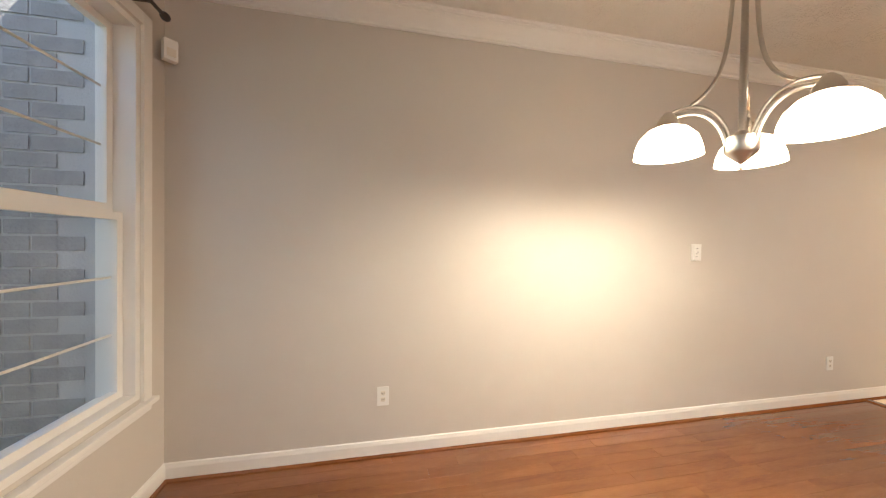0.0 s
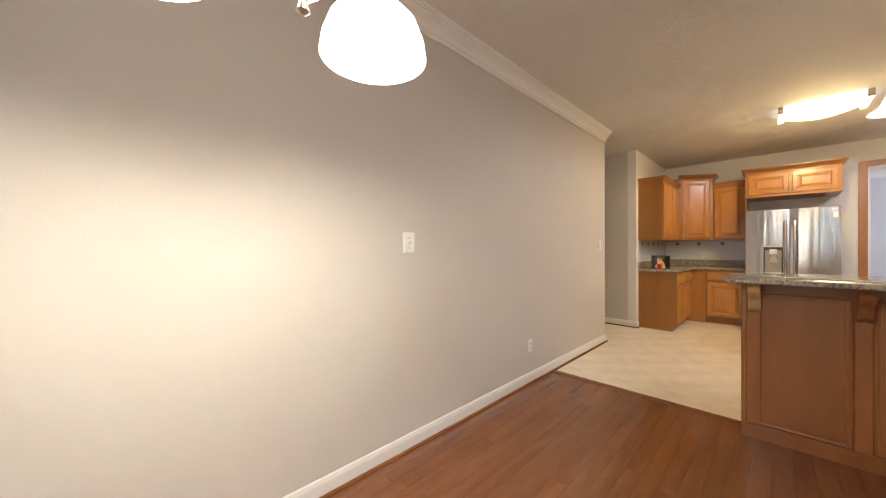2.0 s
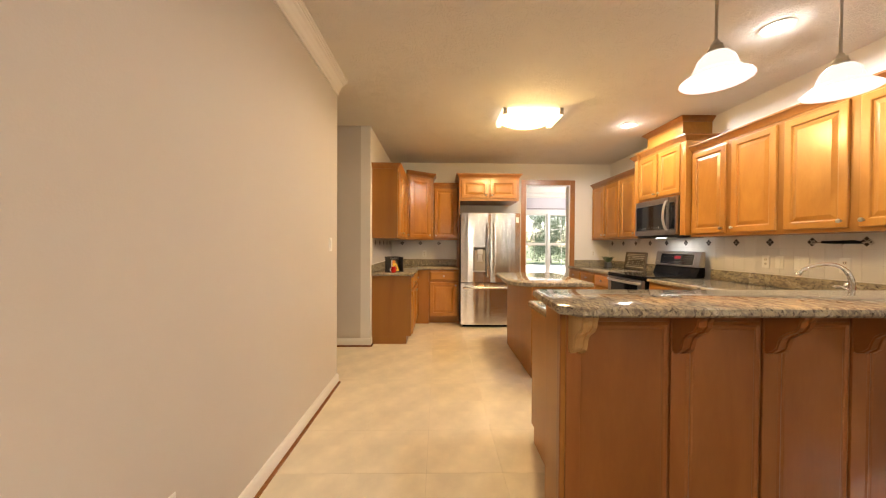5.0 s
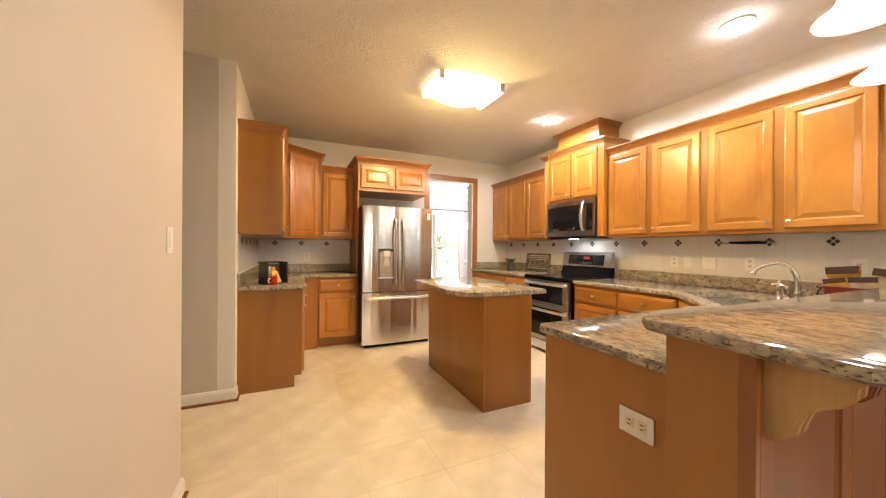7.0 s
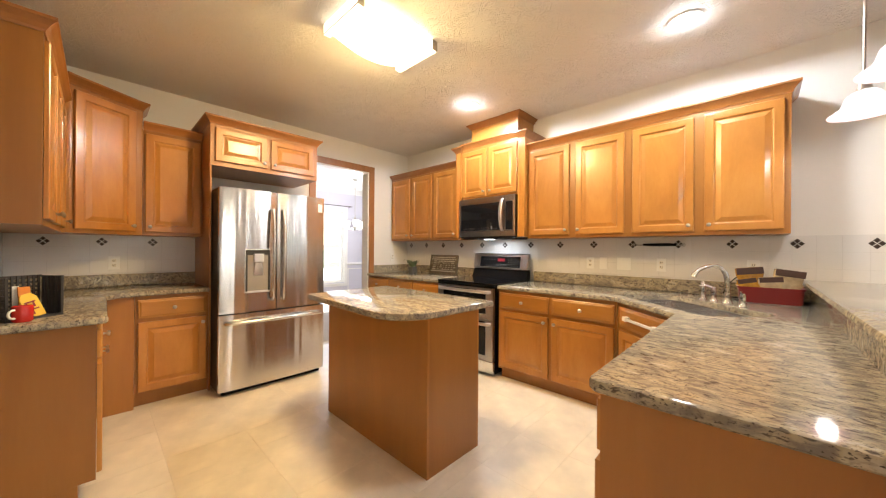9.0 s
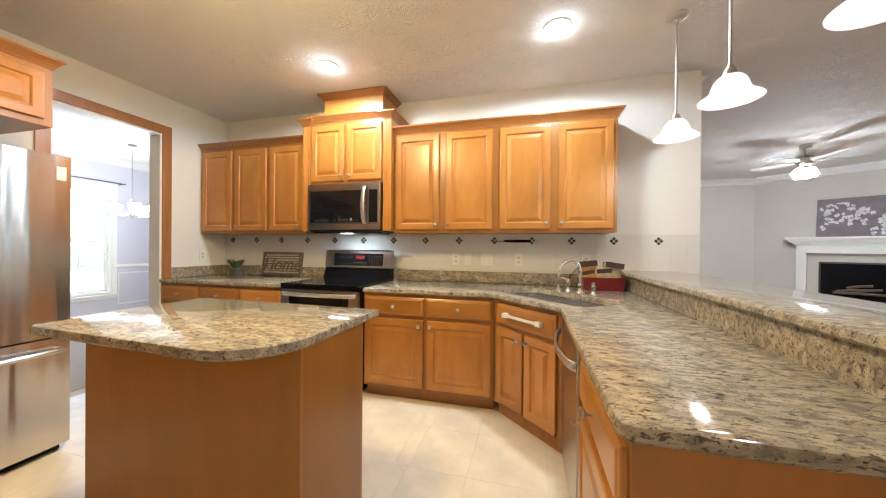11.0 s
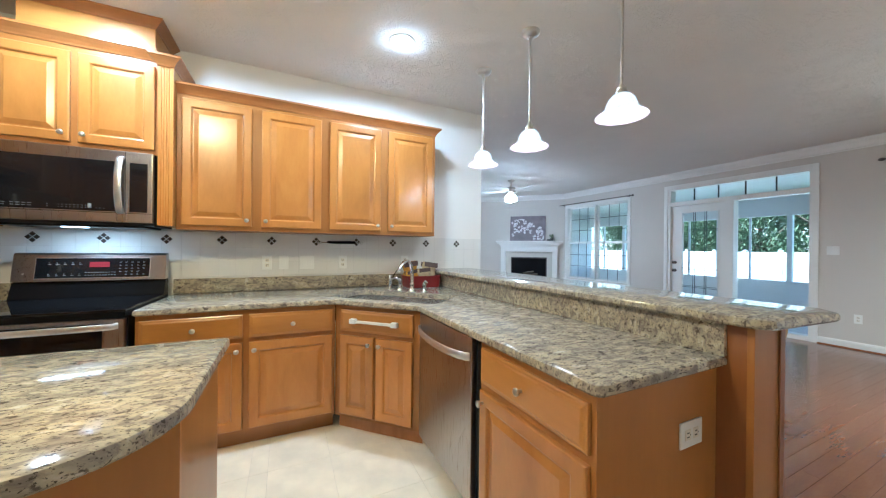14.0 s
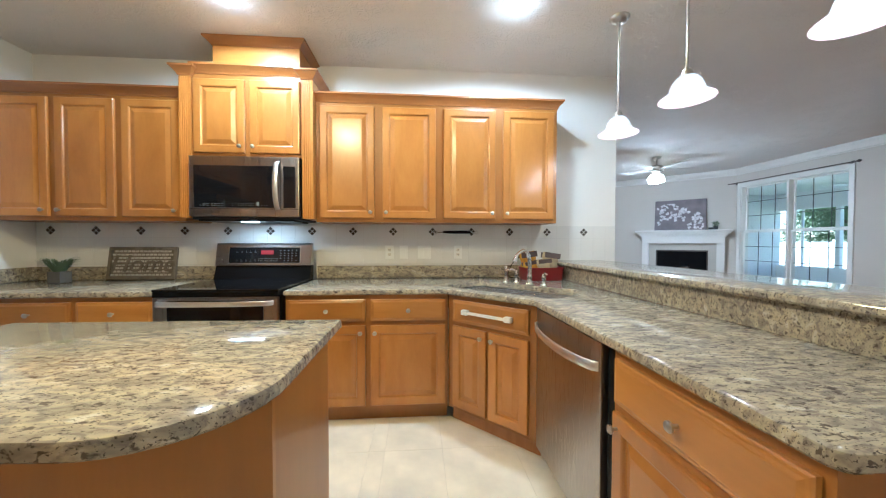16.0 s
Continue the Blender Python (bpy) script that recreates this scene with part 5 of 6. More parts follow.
pt = thing("canvas_painting", "grey-brown canvas painting of white blossoms leaning on the mantel", "painting", m=fp.matrix_world @ pose(-0.03, -0.115, 1.4955, -8))
part("canvas", boxes((-0.475, 0.475, -0.015, 0.015, 0, 0.69), bevel=0.003), material("taupe_canvas", (0.20, 0.17, 0.18), 0.8, vary=0.25, vary_scale=5), pt)
bm = bmesh.new()
rnd = random.Random(8)
for k in range(95):
    t_ = rnd.random()
    cx, cz = -0.42 + 0.84 * t_, 0.27 + 0.13 * math.sin(t_ * 5.5) + rnd.uniform(-0.16, 0.24)
    for j in range(5):
        a = j * 1.256 + rnd.random()
        r = rnd.uniform(0.010, 0.022)
        px, pz = cx + r * math.cos(a), min(0.60, max(0.02, cz + r * math.sin(a)))
        vs = [bm.verts.new((max(-0.44, min(0.44, px + r * 0.8 * math.cos(b))), -0.0165 - 0.0004 * j, max(0.01, min(0.61, pz + r * 0.8 * math.sin(b))))) for b in (0, 1.05, 2.1, 3.15, 4.2, 5.25)]
        try:
            bm.faces.new(vs)
        except ValueError:
            pass
part("blossoms", bm, material("white_blossom_paint", (0.66, 0.63, 0.64), 0.8, vary=0.2, vary_scale=30), pt)
mp_ = thing("mantel_plant", "small dark potted plant on the mantel", "plant", m=fp.matrix_world @ pose(0.60, -0.12, 1.4955))
bm = bmesh.new()
lathe(bm, [(0.03, 0), (0.04, 0.07), (0.036, 0.07), (0.028, 0.06)], 14)
part("pot", bm, DARK, mp_, smooth=50)


def leaf_ball(bm, c, r, n, size, rnd, flat=1.0):
    for _ in range(n):
        d = Vector((rnd.gauss(0, 1), rnd.gauss(0, 1), rnd.gauss(0, 1))).normalized() * r * rnd.uniform(0.5, 1.08)
        p = Vector(c) + Vector((d.x, d.y, d.z * flat))
        a = Vector((rnd.gauss(0, 1), rnd.gauss(0, 1), rnd.gauss(0, 1))).normalized()
        b = a.orthogonal().normalized() * size * 0.45
        a = a * size
        vs = [bm.verts.new(p - a), bm.verts.new(p + b), bm.verts.new(p + a), bm.verts.new(p - b)]
        bm.faces.new(vs)


bm = bmesh.new()
leaf_ball(bm, (0, 0, 0.13), 0.06, 120, 0.016, random.Random(2))
part("leaves", bm, LEAF, mp_)
part("box", boxes((-0.08, 0.08, -0.03, 0.03, 0, 0.045), bevel=0.004), DARK, thing("mantel_box", "small dark box lying on the mantel", "box", m=fp.matrix_world @ pose(0.56, -0.19, 1.4955)))

# ---- ceiling fan ----
cf = thing("ceiling_fan", "white ceiling fan with five blades and lit tulip lamps", "ceiling fan", m=pose(FAN[0], FAN[1], 0, 0, 0, 20))
bm = bmesh.new()
lathe(bm, [(0.075, CEIL - 0.001), (0.07, CEIL - 0.03), (0.015, CEIL - 0.05), (0.012, CEIL - 0.14), (0.09, CEIL - 0.16), (0.11, CEIL - 0.20), (0.10, CEIL - 0.26), (0.05, CEIL - 0.29), (0.05, CEIL - 0.32), (0.01, CEIL - 0.33)], 24)
part("motor", bm, NICKEL, cf, smooth=50)
for k in range(5):
    a = k * 72
    bl = part("blade", boxes((0.16, 0.60, -0.06, 0.065, -0.005, 0.003), (0.09, 0.18, -0.02, 0.02, -0.012, -0.0055), bevel=0.002), TRIM, cf)
    bl.matrix_basis = pose(0, 0, CEIL - 0.22, 10, 0, a)
for k in range(4):
    a = radians(k * 90 + 15)
    bm = bmesh.new()
    lathe(bm, [(0.025, 0.0), (0.060, -0.035), (0.075, -0.09), (0.082, -0.12), (0.075, -0.12), (0.055, -0.045), (0.01, -0.01)], 18)
    o = part("lamp_shade", bm, SHADEC, cf, smooth=60)
    o.matrix_basis = pose(0.08 * math.cos(a), 0.08 * math.sin(a), CEIL - 0.32, -25 * math.sin(a), 25 * math.cos(a) * -1, 0)
lamp("fan_light", "POINT", (FAN[0], FAN[1], CEIL - 0.45), 150, (0.96, 0.96, 1.0), 0.09)

# ---- porch and garden ----
part("ground", boxes((-400, 400, -400, 400, -0.5, -0.35)), GRASS, kind="structure")
part("street", boxes((19.0, 31.0, -60, 60, -0.349, -0.335)), CONCRETE, kind="structure")
part("driveway", boxes((13.6, 18.99, -6.0, -1.2, -0.349, -0.335)), CONCRETE, kind="structure")
part("porch_floor", boxes((-3.7, WX - 0.162, -6.5, 1.05, -0.34, -0.05)), CONCRETE, kind="structure")
bm = bmesh.new()
for k in range(34):
    x = -3.7 + k * 0.1
    box(bm, x + 0.003, x + 0.1, -6.5, 1.05, 2.55, 2.57)
part("porch_ceiling", bm, VINYL, kind="structure")
part("porch_roof", boxes((-3.75, WX - 0.165, -6.6, 1.05, 2.572, 2.65)), VINYL, kind="structure")
pw = thing("porch_wall", "pale vinyl porch wall with wide sliding windows", "porch wall")
part("knee_wall", boxes((-3.72, -3.60, -6.5, 1.05, -0.05, 0.60)), VINYL, pw)
part("header", boxes((-3.72, -3.60, -6.5, 1.05, 2.10, 2.5495)), VINYL, pw)
for y in (-6.5, -5.1, -3.75, -2.4, -1.05, 0.35, 0.95):
    part("post", boxes((-3.71, -3.61, y, y + 0.09, 0.6005, 2.0995)), VINYL, pw)
    part("mullion", boxes((-3.68, -3.64, y + 0.66, y + 0.70, 0.6005, 2.0995)), VINYL, pw)
ew = thing("porch_end_wall", "pale vinyl end wall of the porch", "porch wall")
part("panel", boxes((-3.6, WX - 0.165, -6.5, -6.4, -0.05, 2.5495)), VINYL, ew)
fe = thing("garden_fence", "tall white vinyl privacy fence behind the porch", "fence")
for k in range(22):
    y = -14 + k * 1.0
    part("panel", boxes((-9.05, -9.0, y + 0.055, y + 0.945, -0.34, 1.25)), VINYL, fe)
    part("post", boxes((-9.08, -8.97, y - 0.05, y + 0.05, -0.34, 1.33)), VINYL, fe)


def tree(x, y, h, r, seed, label="leafy green tree behind the fence"):
    t = thing("tree", label, "tree", "garden trees", pose(x, y, -0.35))
    rnd = random.Random(seed)
    bm = bmesh.new()
    tube(bm, [(0, 0, 0), (0.1, 0.05, h * 0.3), (0.0, 0.1, h * 0.6), (0.1, 0, h * 0.85)], [0.16, 0.12, 0.08, 0.03], 8)
    for k in range(6):
        a = k * 1.05
        tube(bm, [(0.05, 0.05, h * 0.35), (math.cos(a) * r * 0.4, math.sin(a) * r * 0.4, h * 0.5), (math.cos(a) * r * 0.8, math.sin(a) * r * 0.8, h * 0.65)], [0.07, 0.05, 0.02], 6)
    part("trunk", bm, BARK, t)
    bm = bmesh.new()
    for k in range(26):
        c = Vector((rnd.uniform(-1, 1), rnd.uniform(-1, 1), rnd.uniform(-1, 1))) * r * 0.75
        leaf_ball(bm, (c.x, c.y, h * 0.55 + c.z * h * 0.20), r * 0.36, 320, 0.10, rnd, 0.9)
    part("crown", bm, LEAF, t)


for k, (x, y, h, r) in enumerate(((-11.5, -9.8, 4.6, 2.0), (-12, -7.2, 5.0, 2.1), (-11.5, -4.6, 4.4, 2.0), (-12, -2.0, 4.9, 2.1), (-11.6, 0.6, 4.4, 2.0), (-15, -4.5, 7.5, 2.8), (-15.5, -13, 7, 2.8), (-15, -9, 7.6, 2.8), (-15, 0.5, 7.0, 2.8), (-14, 4.5, 6, 2.2), (34, -8.0, 5, 2.6), (36, -2.5, 5.5, 2.8), (34, 4.4, 5, 2.6))):
    tree(x, y, h, r, 20 + k)

bwx = thing("brick_wing", "whitewashed brick wall of the house wing outside the dining window", "brick wall")
part("mortar_core", boxes((-3.6, WX - 0.17, 3.10, 3.20, -0.4, 3.2)), MORTAR, bwx)

pf = thing("porch_fan", "white ceiling fan under the porch roof", "ceiling fan", m=pose(-1.9, -3.6, 0))
bm = bmesh.new()
lathe(bm, [(0.06, 2.549), (0.05, 2.52), (0.012, 2.50), (0.012, 2.38), (0.09, 2.36), (0.10, 2.28), (0.06, 2.25), (0.08, 2.20), (0.05, 2.15), (0.01, 2.14)], 20)
part("motor", bm, VINYL, pf, smooth=50)
for k in range(5):
    bl = part("blade", boxes((0.15, 0.60, -0.06, 0.065, -0.005, 0.003), (0.09, 0.17, -0.02, 0.02, -0.012, -0.0055), bevel=0.002), VINYL, pf)
    bl.matrix_basis = pose(0, 0, 2.32, 10, 0, k * 72 + 12)

# ---- plates, switches and small wall things ----


def plate(at, turn, label, kind="outlet", w=0.072, h=0.116, n=1):
    t = thing("wall_" + kind, label, kind, "plates", pose(*at, 0, 0, turn))
    part("cover", boxes((-w / 2, w / 2, -0.006, -0.0005, -h / 2, h / 2), bevel=0.002), PLASTIC, t)
    for k in range(n):
        x = (k - (n - 1) / 2) * 0.046
        if kind == "outlet":
            for z in (-0.02, 0.02):
                s = part("socket", boxes((x - 0.014, x + 0.014, -0.0078, -0.0062, z - 0.013, z + 0.013), bevel=0.0005), IVORY, t)
                part("slots", boxes((x - 0.008, x - 0.0045, -0.0086, -0.008, z - 0.005, z + 0.007), (x + 0.0045, x + 0.008, -0.0086, -0.008, z - 0.005, z + 0.007), (x - 0.002, x + 0.002, -0.0086, -0.008, z - 0.011, z - 0.0075)), DARK, s)
        else:
            part("rocker", boxes((x - 0.016, x + 0.016, -0.010, -0.0062, -0.033, 0.033), bevel=0.0015), PLASTIC, t)
    return t


plate((1.065, NY, 0.372), 0, "white outlet low on the beige dining wall")
plate((4.80, NY, 0.345), 0, "white outlet low on the beige wall near the kitchen")
tp = thing("wall_timer", "white wall timer control plate on the dining wall", "switch", "plates", pose(3.387, NY, 1.275))
part("cover", boxes((-0.045, 0.045, -0.007, -0.0005, -0.064, 0.064), bevel=0.003), PLASTIC, tp)
part("panel", boxes((-0.031, 0.031, -0.0125, -0.0072, -0.050, 0.050), bevel=0.0012), PLASTIC, tp, "raised white control panel")
part("lip", boxes((-0.033, 0.033, -0.0165, -0.0072, -0.0565, -0.0515), bevel=0.001), PLASTIC, tp)
PRINT = material("grey_print", (0.32, 0.31, 0.30), 0.5, vary=0.1)
for x0, x1, z in ((-0.014, 0.010, 0.028), (-0.006, 0.016, 0.001), (-0.014, 0.004, -0.011), (-0.014, 0.004, -0.033)):
    part("button_mark", boxes((x0, x1, -0.0134, -0.0126, z, z + 0.0035)), PRINT, tp)
plate((6.50, NY, 1.27), 0, "white light switch near the end of the dining wall", "switch")
plate((WX, 0.585, 1.29), 90, "white double light switch beside the patio door", "switch", 0.118, 0.116, 2)
plate((WX, 0.81, 0.40), 90, "white outlet low on the living room wall")
plate((6.75, SY + 0.0062, 1.13), 180, "white outlet on the tiled backsplash")
plate((6.625, SY + 0.0062, 1.13), 180, "white switch on the tiled backsplash", "switch")
plate((6.443, SY + 0.0062, 1.13), 180, "white double switch on the tiled backsplash", "switch", 0.118, 0.116, 2)
plate((6.142, SY + 0.0062, 1.13), 180, "white outlet on the tiled backsplash by the sink")
plate((5.55, SY + 0.0062, 1.13), 180, "white outlet on the backsplash behind the snack basket")
plate((EX - 0.0062, 2.60, 1.115), -90, "white outlet on the tiled wall beside the refrigerator")
plate((EX, -0.45, 1.13), -90, "white outlet on the kitchen end wall")
plate((1.45, LRS, 1.22), 180, "white triple switch plate on the living room wall", "switch", 0.16, 0.116, 3)
po = thing("wall_outlet", "white horizontal outlet on the maple peninsula end panel", "outlet", "plates", pose(5.40, PEND + 0.0005, 0.665, 0, 0, 180))
part("cover", boxes((-0.060, 0.060, -0.006, -0.0005, -0.042, 0.042), bevel=0.002), PLASTIC, po)
for x in (-0.022, 0.022):
    s = part("socket", boxes((x - 0.015, x + 0.015, -0.0078, -0.0062, -0.017, 0.017), bevel=0.0005), IVORY, po)
    part("slots", boxes((x - 0.006, x + 0.006, -0.0086, -0.008, 0.005, 0.0085), (x - 0.006, x + 0.006, -0.0086, -0.008, -0.0085, -0.005), (x + 0.009, x + 0.0125, -0.0086, -0.008, -0.002, 0.002)), DARK, s)
sd = thing("alarm_sensor", "small white alarm sensor in the corner above the window", "sensor", m=pose(WX + 0.035, NY - 0.035, 2.30, 0, 0, 45))
part("case", boxes((-0.032, 0.032, -0.045, -0.0005, -0.055, 0.055), bevel=0.012), PLASTIC, sd)
part("lens", boxes((-0.02, 0.02, -0.049, -0.0455, -0.035, 0.005), bevel=0.001), IVORY, sd)

# stove light under the microwave
lamp("hood_light", "AREA", (7.76, -0.50, MZ0 - 0.02), 2.2, (0.88, 0.94, 1.0), (0.30, 0.06))
part("hood_lens", boxes((0.33, 0.43, 0.06, 0.13, MZ0 - 0.0165, MZ0 - 0.0125)), glow("lit_hood_lens", (0.85, 0.93, 1.0), 2.5), mw, "lit lens under the microwave")

# ---- loose things ----
hr = thing("long_handled_tool", "long dark-handled kitchen tool hung on the backsplash", "kitchen tool", m=pose(6.16, SY + 0.03, 1.305))
bm = bmesh.new()
tube(bm, [(-0.13, 0, 0), (-0.08, 0, 0.004), (0.05, 0, 0.002), (0.12, 0, 0.004)], [0.010, 0.014, 0.013, 0.010], 10)
part("handle", bm, BLACK, hr, smooth=60)
for s in (-1, 1):
    bm = bmesh.new()
    tube(bm, [(s * 0.125, 0, 0), (s * 0.16, 0, 0), (s * 0.185, 0, 0.016), (s * 0.195, 0, 0.0), (s * 0.185, 0, -0.014), (s * 0.165, 0, 0)], 0.004, 6)
    part("ring", bm, NICKEL, hr)
part("hanger", boxes((-0.004, 0.004, -0.028, -0.0105, -0.02, 0.02)), NICKEL, hr)

RED = material("red_enamel", (0.22, 0.012, 0.015), 0.3, vary=0.1)
bk = thing("snack_basket", "red enamel basket filled with bags of snacks by the sink", "basket", m=pose(5.47, -0.50, CT1 + 0.0005, 0, 0, 4))
bm = bmesh.new()
loft(bm, [[(x * f, y * f, z) for x, y in roundrect(-0.16, 0.16, -0.10, 0.10, 0.03)] for f, z in ((0.93, 0), (0.96, 0.006), (1.0, 0.092), (1.045, 0.100), (1.05, 0.108), (0.98, 0.106), (0.90, 0.010))])
part("tub", bm, RED, bk, smooth=40)
FOILS = [material("clear_wrap", (0.46, 0.36, 0.20), 0.12, bump=0.6, scale=40, vary=0.25, vary_scale=18), material("amber_snack_bag", (0.48, 0.24, 0.035), 0.15, bump=0.6, scale=40, vary=0.3, vary_scale=20), material("dark_label", (0.055, 0.026, 0.018), 0.3, bump=0.3, vary=0.3)]
rnd = random.Random(5)
for k, (x, y, w, h, fm, tl) in enumerate(((0.075, -0.03, 0.16, 0.225, 1, 7), (-0.075, -0.02, 0.16, 0.215, 0, -8), (-0.02, 0.045, 0.13, 0.165, 0, 5), (0.085, 0.04, 0.11, 0.150, 1, 12))):
    sb = thing("snack_bag", "crinkled clear bag of snacks standing in the red basket", "snack bag", "snack bags", pose(5.47 + x, -0.50 + y, CT1 + 0.012, 4, tl, 8))
    bm = bmesh.new()
    rings = []
    for i in range(9):
        t_ = i / 8
        th = 0.028 * math.sin(math.pi * min(1, t_ * 1.05 + 0.08)) + 0.003
        rings.append([((w / 2) * cc * (0.92 + 0.08 * math.sin(i * 2.1)) + rnd.uniform(-0.003, 0.003), th * ss + rnd.uniform(-0.003, 0.003), h * t_) for cc, ss in ((-1, 0), (-0.6, -0.8), (0, -1), (0.6, -0.8), (1, 0), (0.6, 0.8), (0, 1), (-0.6, 0.8))])
    loft(bm, rings)
    part("bag", bm, FOILS[fm], sb, smooth=60)
    part("label", boxes((-w * 0.45, w * 0.45, -0.036, -0.033, h * 0.78, h * 0.99), bevel=0.001), FOILS[2], sb, "dark brown header card")
    part("label", boxes((-w * 0.45, w * 0.45, 0.033, 0.036, h * 0.78, h * 0.99), bevel=0.001), FOILS[2], sb, "dark brown header card")

cd = thing("charger_cord", "thin black cord from the outlet down to the granite", "cord")
bm = bmesh.new()
tube(bm, [(5.565, SY + 0.0085, 1.125), (5.565, SY + 0.035, 1.122)], [0.013, 0.009], 8)
tube(bm, curve((5.565, SY + 0.035, 1.122), (5.60, SY + 0.06, 1.10), (5.70, SY + 0.10, 1.02), (5.715, SY + 0.12, 0.94), 10) + curve((5.715, SY + 0.12, 0.94), (5.72, SY + 0.125, 0.905), (5.66, SY + 0.15, 0.909), (5.62, SY + 0.13, 0.909), 8)[1:], 0.0035, 6)
part("cord", bm, BLACK, cd, smooth=60)

FRAMEWOOD = wood("weathered_wood", (0.10, 0.08, 0.06), (0.16, 0.13, 0.10), (0.24, 0.20, 0.16), rough=0.8, coat=0.0)
hs = thing("home_sign", "weathered wooden framed sign with woven backing reading Home", "sign", m=pose(8.775, SY + 0.055, CT1 + 0.001, 0, 0, 180) @ pose(0, 0, 0, -9))
HWd, HHt = 0.53, 0.27
part("frame", boxes((-HWd / 2, HWd / 2, -0.012, 0.012, 0, 0.022), (-HWd / 2, HWd / 2, -0.012, 0.012, HHt - 0.022, HHt), (-HWd / 2, -HWd / 2 + 0.022, -0.012, 0.012, 0.0225, HHt - 0.0225), (HWd / 2 - 0.022, HWd / 2, -0.012, 0.012, 0.0225, HHt - 0.0225)), FRAMEWOOD, hs)
bm = bmesh.new()
for r in range(8):
    for c in range(15):
        x = -HWd / 2 + 0.035 + c * 0.0318 + (0.0159 if r % 2 else 0)
        if x < HWd / 2 - 0.035:
            box(bm, x - 0.011, x + 0.011, -0.002, 0.004, 0.032 + r * 0.028, 0.032 + r * 0.028 + 0.015)
part("woven_slats", bm, material("pale_weave", (0.50, 0.46, 0.40), 0.8, vary=0.2, vary_scale=30), hs)
part("backing", boxes((-HWd / 2 + 0.02, HWd / 2 - 0.02, 0.0045, 0.008, 0.02, HHt - 0.02)), FRAMEWOOD, hs)
cu = bpy.data.curves.new("lettering", "FONT")
cu.body, cu.size, cu.extrude, cu.align_x, cu.shear = "Home", 0.20, 0.005, "CENTER", 0.25
cu.materials.append(FRAMEWOOD)
lt = new("lettering", cu)
lt.parent = hs
lt.matrix_basis = pose(0, -0.009, 0.065, 90)

pp = thing("potted_plant", "small green plant in a square grey pot on the granite", "plant", m=pose(9.22, -0.52, CT1 + 0.0005))
part("pot", boxes((-0.045, 0.045, -0.045, 0.045, 0, 0.085), bevel=0.006), material("grey_cement_pot", (0.10, 0.095, 0.085), 0.8, bump=0.2, vary=0.1), pp)
bm = bmesh.new()
rnd = random.Random(11)
for k in range(170):
    a, l_ = rnd.uniform(0, 6.28), rnd.uniform(0.05, 0.14)
    r0 = rnd.uniform(0, 0.03)
    p0 = Vector((r0 * math.cos(a), r0 * math.sin(a), 0.08))
    p1 = p0 + Vector((math.cos(a) * l_ * 0.5, math.sin(a) * l_ * 0.5, l_ * 0.75))
    p2 = p1 + Vector((math.cos(a) * l_ * 0.5, math.sin(a) * l_ * 0.5, rnd.uniform(-0.01, 0.02)))
    w_ = Vector((-math.sin(a), math.cos(a), 0)) * 0.004
    v = [bm.verts.new(q_) for q_ in (p0 - w_, p0 + w_, p1 + w_, p1 - w_, p2)]
    bm.faces.new(v[:4])
    bm.faces.new((v[3], v[2], v[4]))
part("leaves", bm, LEAF, pp)

WIRE = material("dark_grey_wire", (0.035, 0.033, 0.034), 0.45, vary=0.15)
og = thing("wire_organizer", "dark grey woven wire organizer on the corner counter", "organizer", m=pose(8.07, 2.945, 0.9105, 0, 0, -52))
bars = []
for k in range(10):
    bars.append((-0.092 + k * 0.0195, -0.092 + k * 0.0195 + 0.0085, 0.045, 0.049, 0.0, 0.20))
for k in range(9):
    bars.append((-0.095, 0.095, 0.0495, 0.0535, 0.008 + k * 0.022, 0.019 + k * 0.022))
part("back", boxes(*bars), WIRE, og, "woven wire back", kind="stuff")
for sgn in (-1, 1):
    side_bars = [(sgn * 0.098 - 0.002, sgn * 0.098 + 0.002, -0.065 + k * 0.019, -0.065 + k * 0.019 + 0.013, 0.006, 0.19) for k in range(6)]
    side_bars += [(sgn * 0.1025 - 0.002, sgn * 0.1025 + 0.002, -0.067, 0.05, 0.0 + k * 0.026, 0.016 + k * 0.026) for k in range(8)]
    part("side", boxes(*side_bars), WIRE, og, "woven wire side", kind="stuff")
part("rim", boxes((-0.105, 0.105, -0.072, -0.0675, 0.0, 0.012), (-0.105, -0.095, -0.072, -0.0675, 0.0125, 0.20), (0.095, 0.105, -0.072, -0.0675, 0.0125, 0.20), (-0.105, 0.105, 0.054, 0.058, 0.19, 0.202)), WIRE, og, "wire rim")
part("base", boxes((-0.096, 0.096, -0.067, 0.0445, 0, 0.005)), WIRE, og)
YEL = material("yellow_card", (0.80, 0.52, 0.02), 0.5, vary=0.05)
tg = thing("yellow_tag", "bright yellow tag with red writing leaning on the organizer", "tag", m=pose(8.045, 2.895, 0.918, -14, -16, -52))
bm = bmesh.new()
loft(bm, [[(x, y, z) for x, z in ((-0.030, 0.0), (0.030, 0.0), (0.032, 0.095), (0.018, 0.118), (-0.018, 0.118), (-0.032, 0.095))] for y in (-0.0015, 0.0015)])
part("card", bm, YEL, tg)
part("mark", boxes((-0.022, 0.018, -0.003, -0.0017, 0.072, 0.079), (-0.022, -0.015, -0.003, -0.0017, 0.056, 0.0715), (0.004, 0.011, -0.003, -0.0017, 0.050, 0.0715), (-0.020, 0.018, -0.003, -0.0017, 0.036, 0.043), (-0.012, -0.005, -0.003, -0.0017, 0.016, 0.0355)), RED, tg)
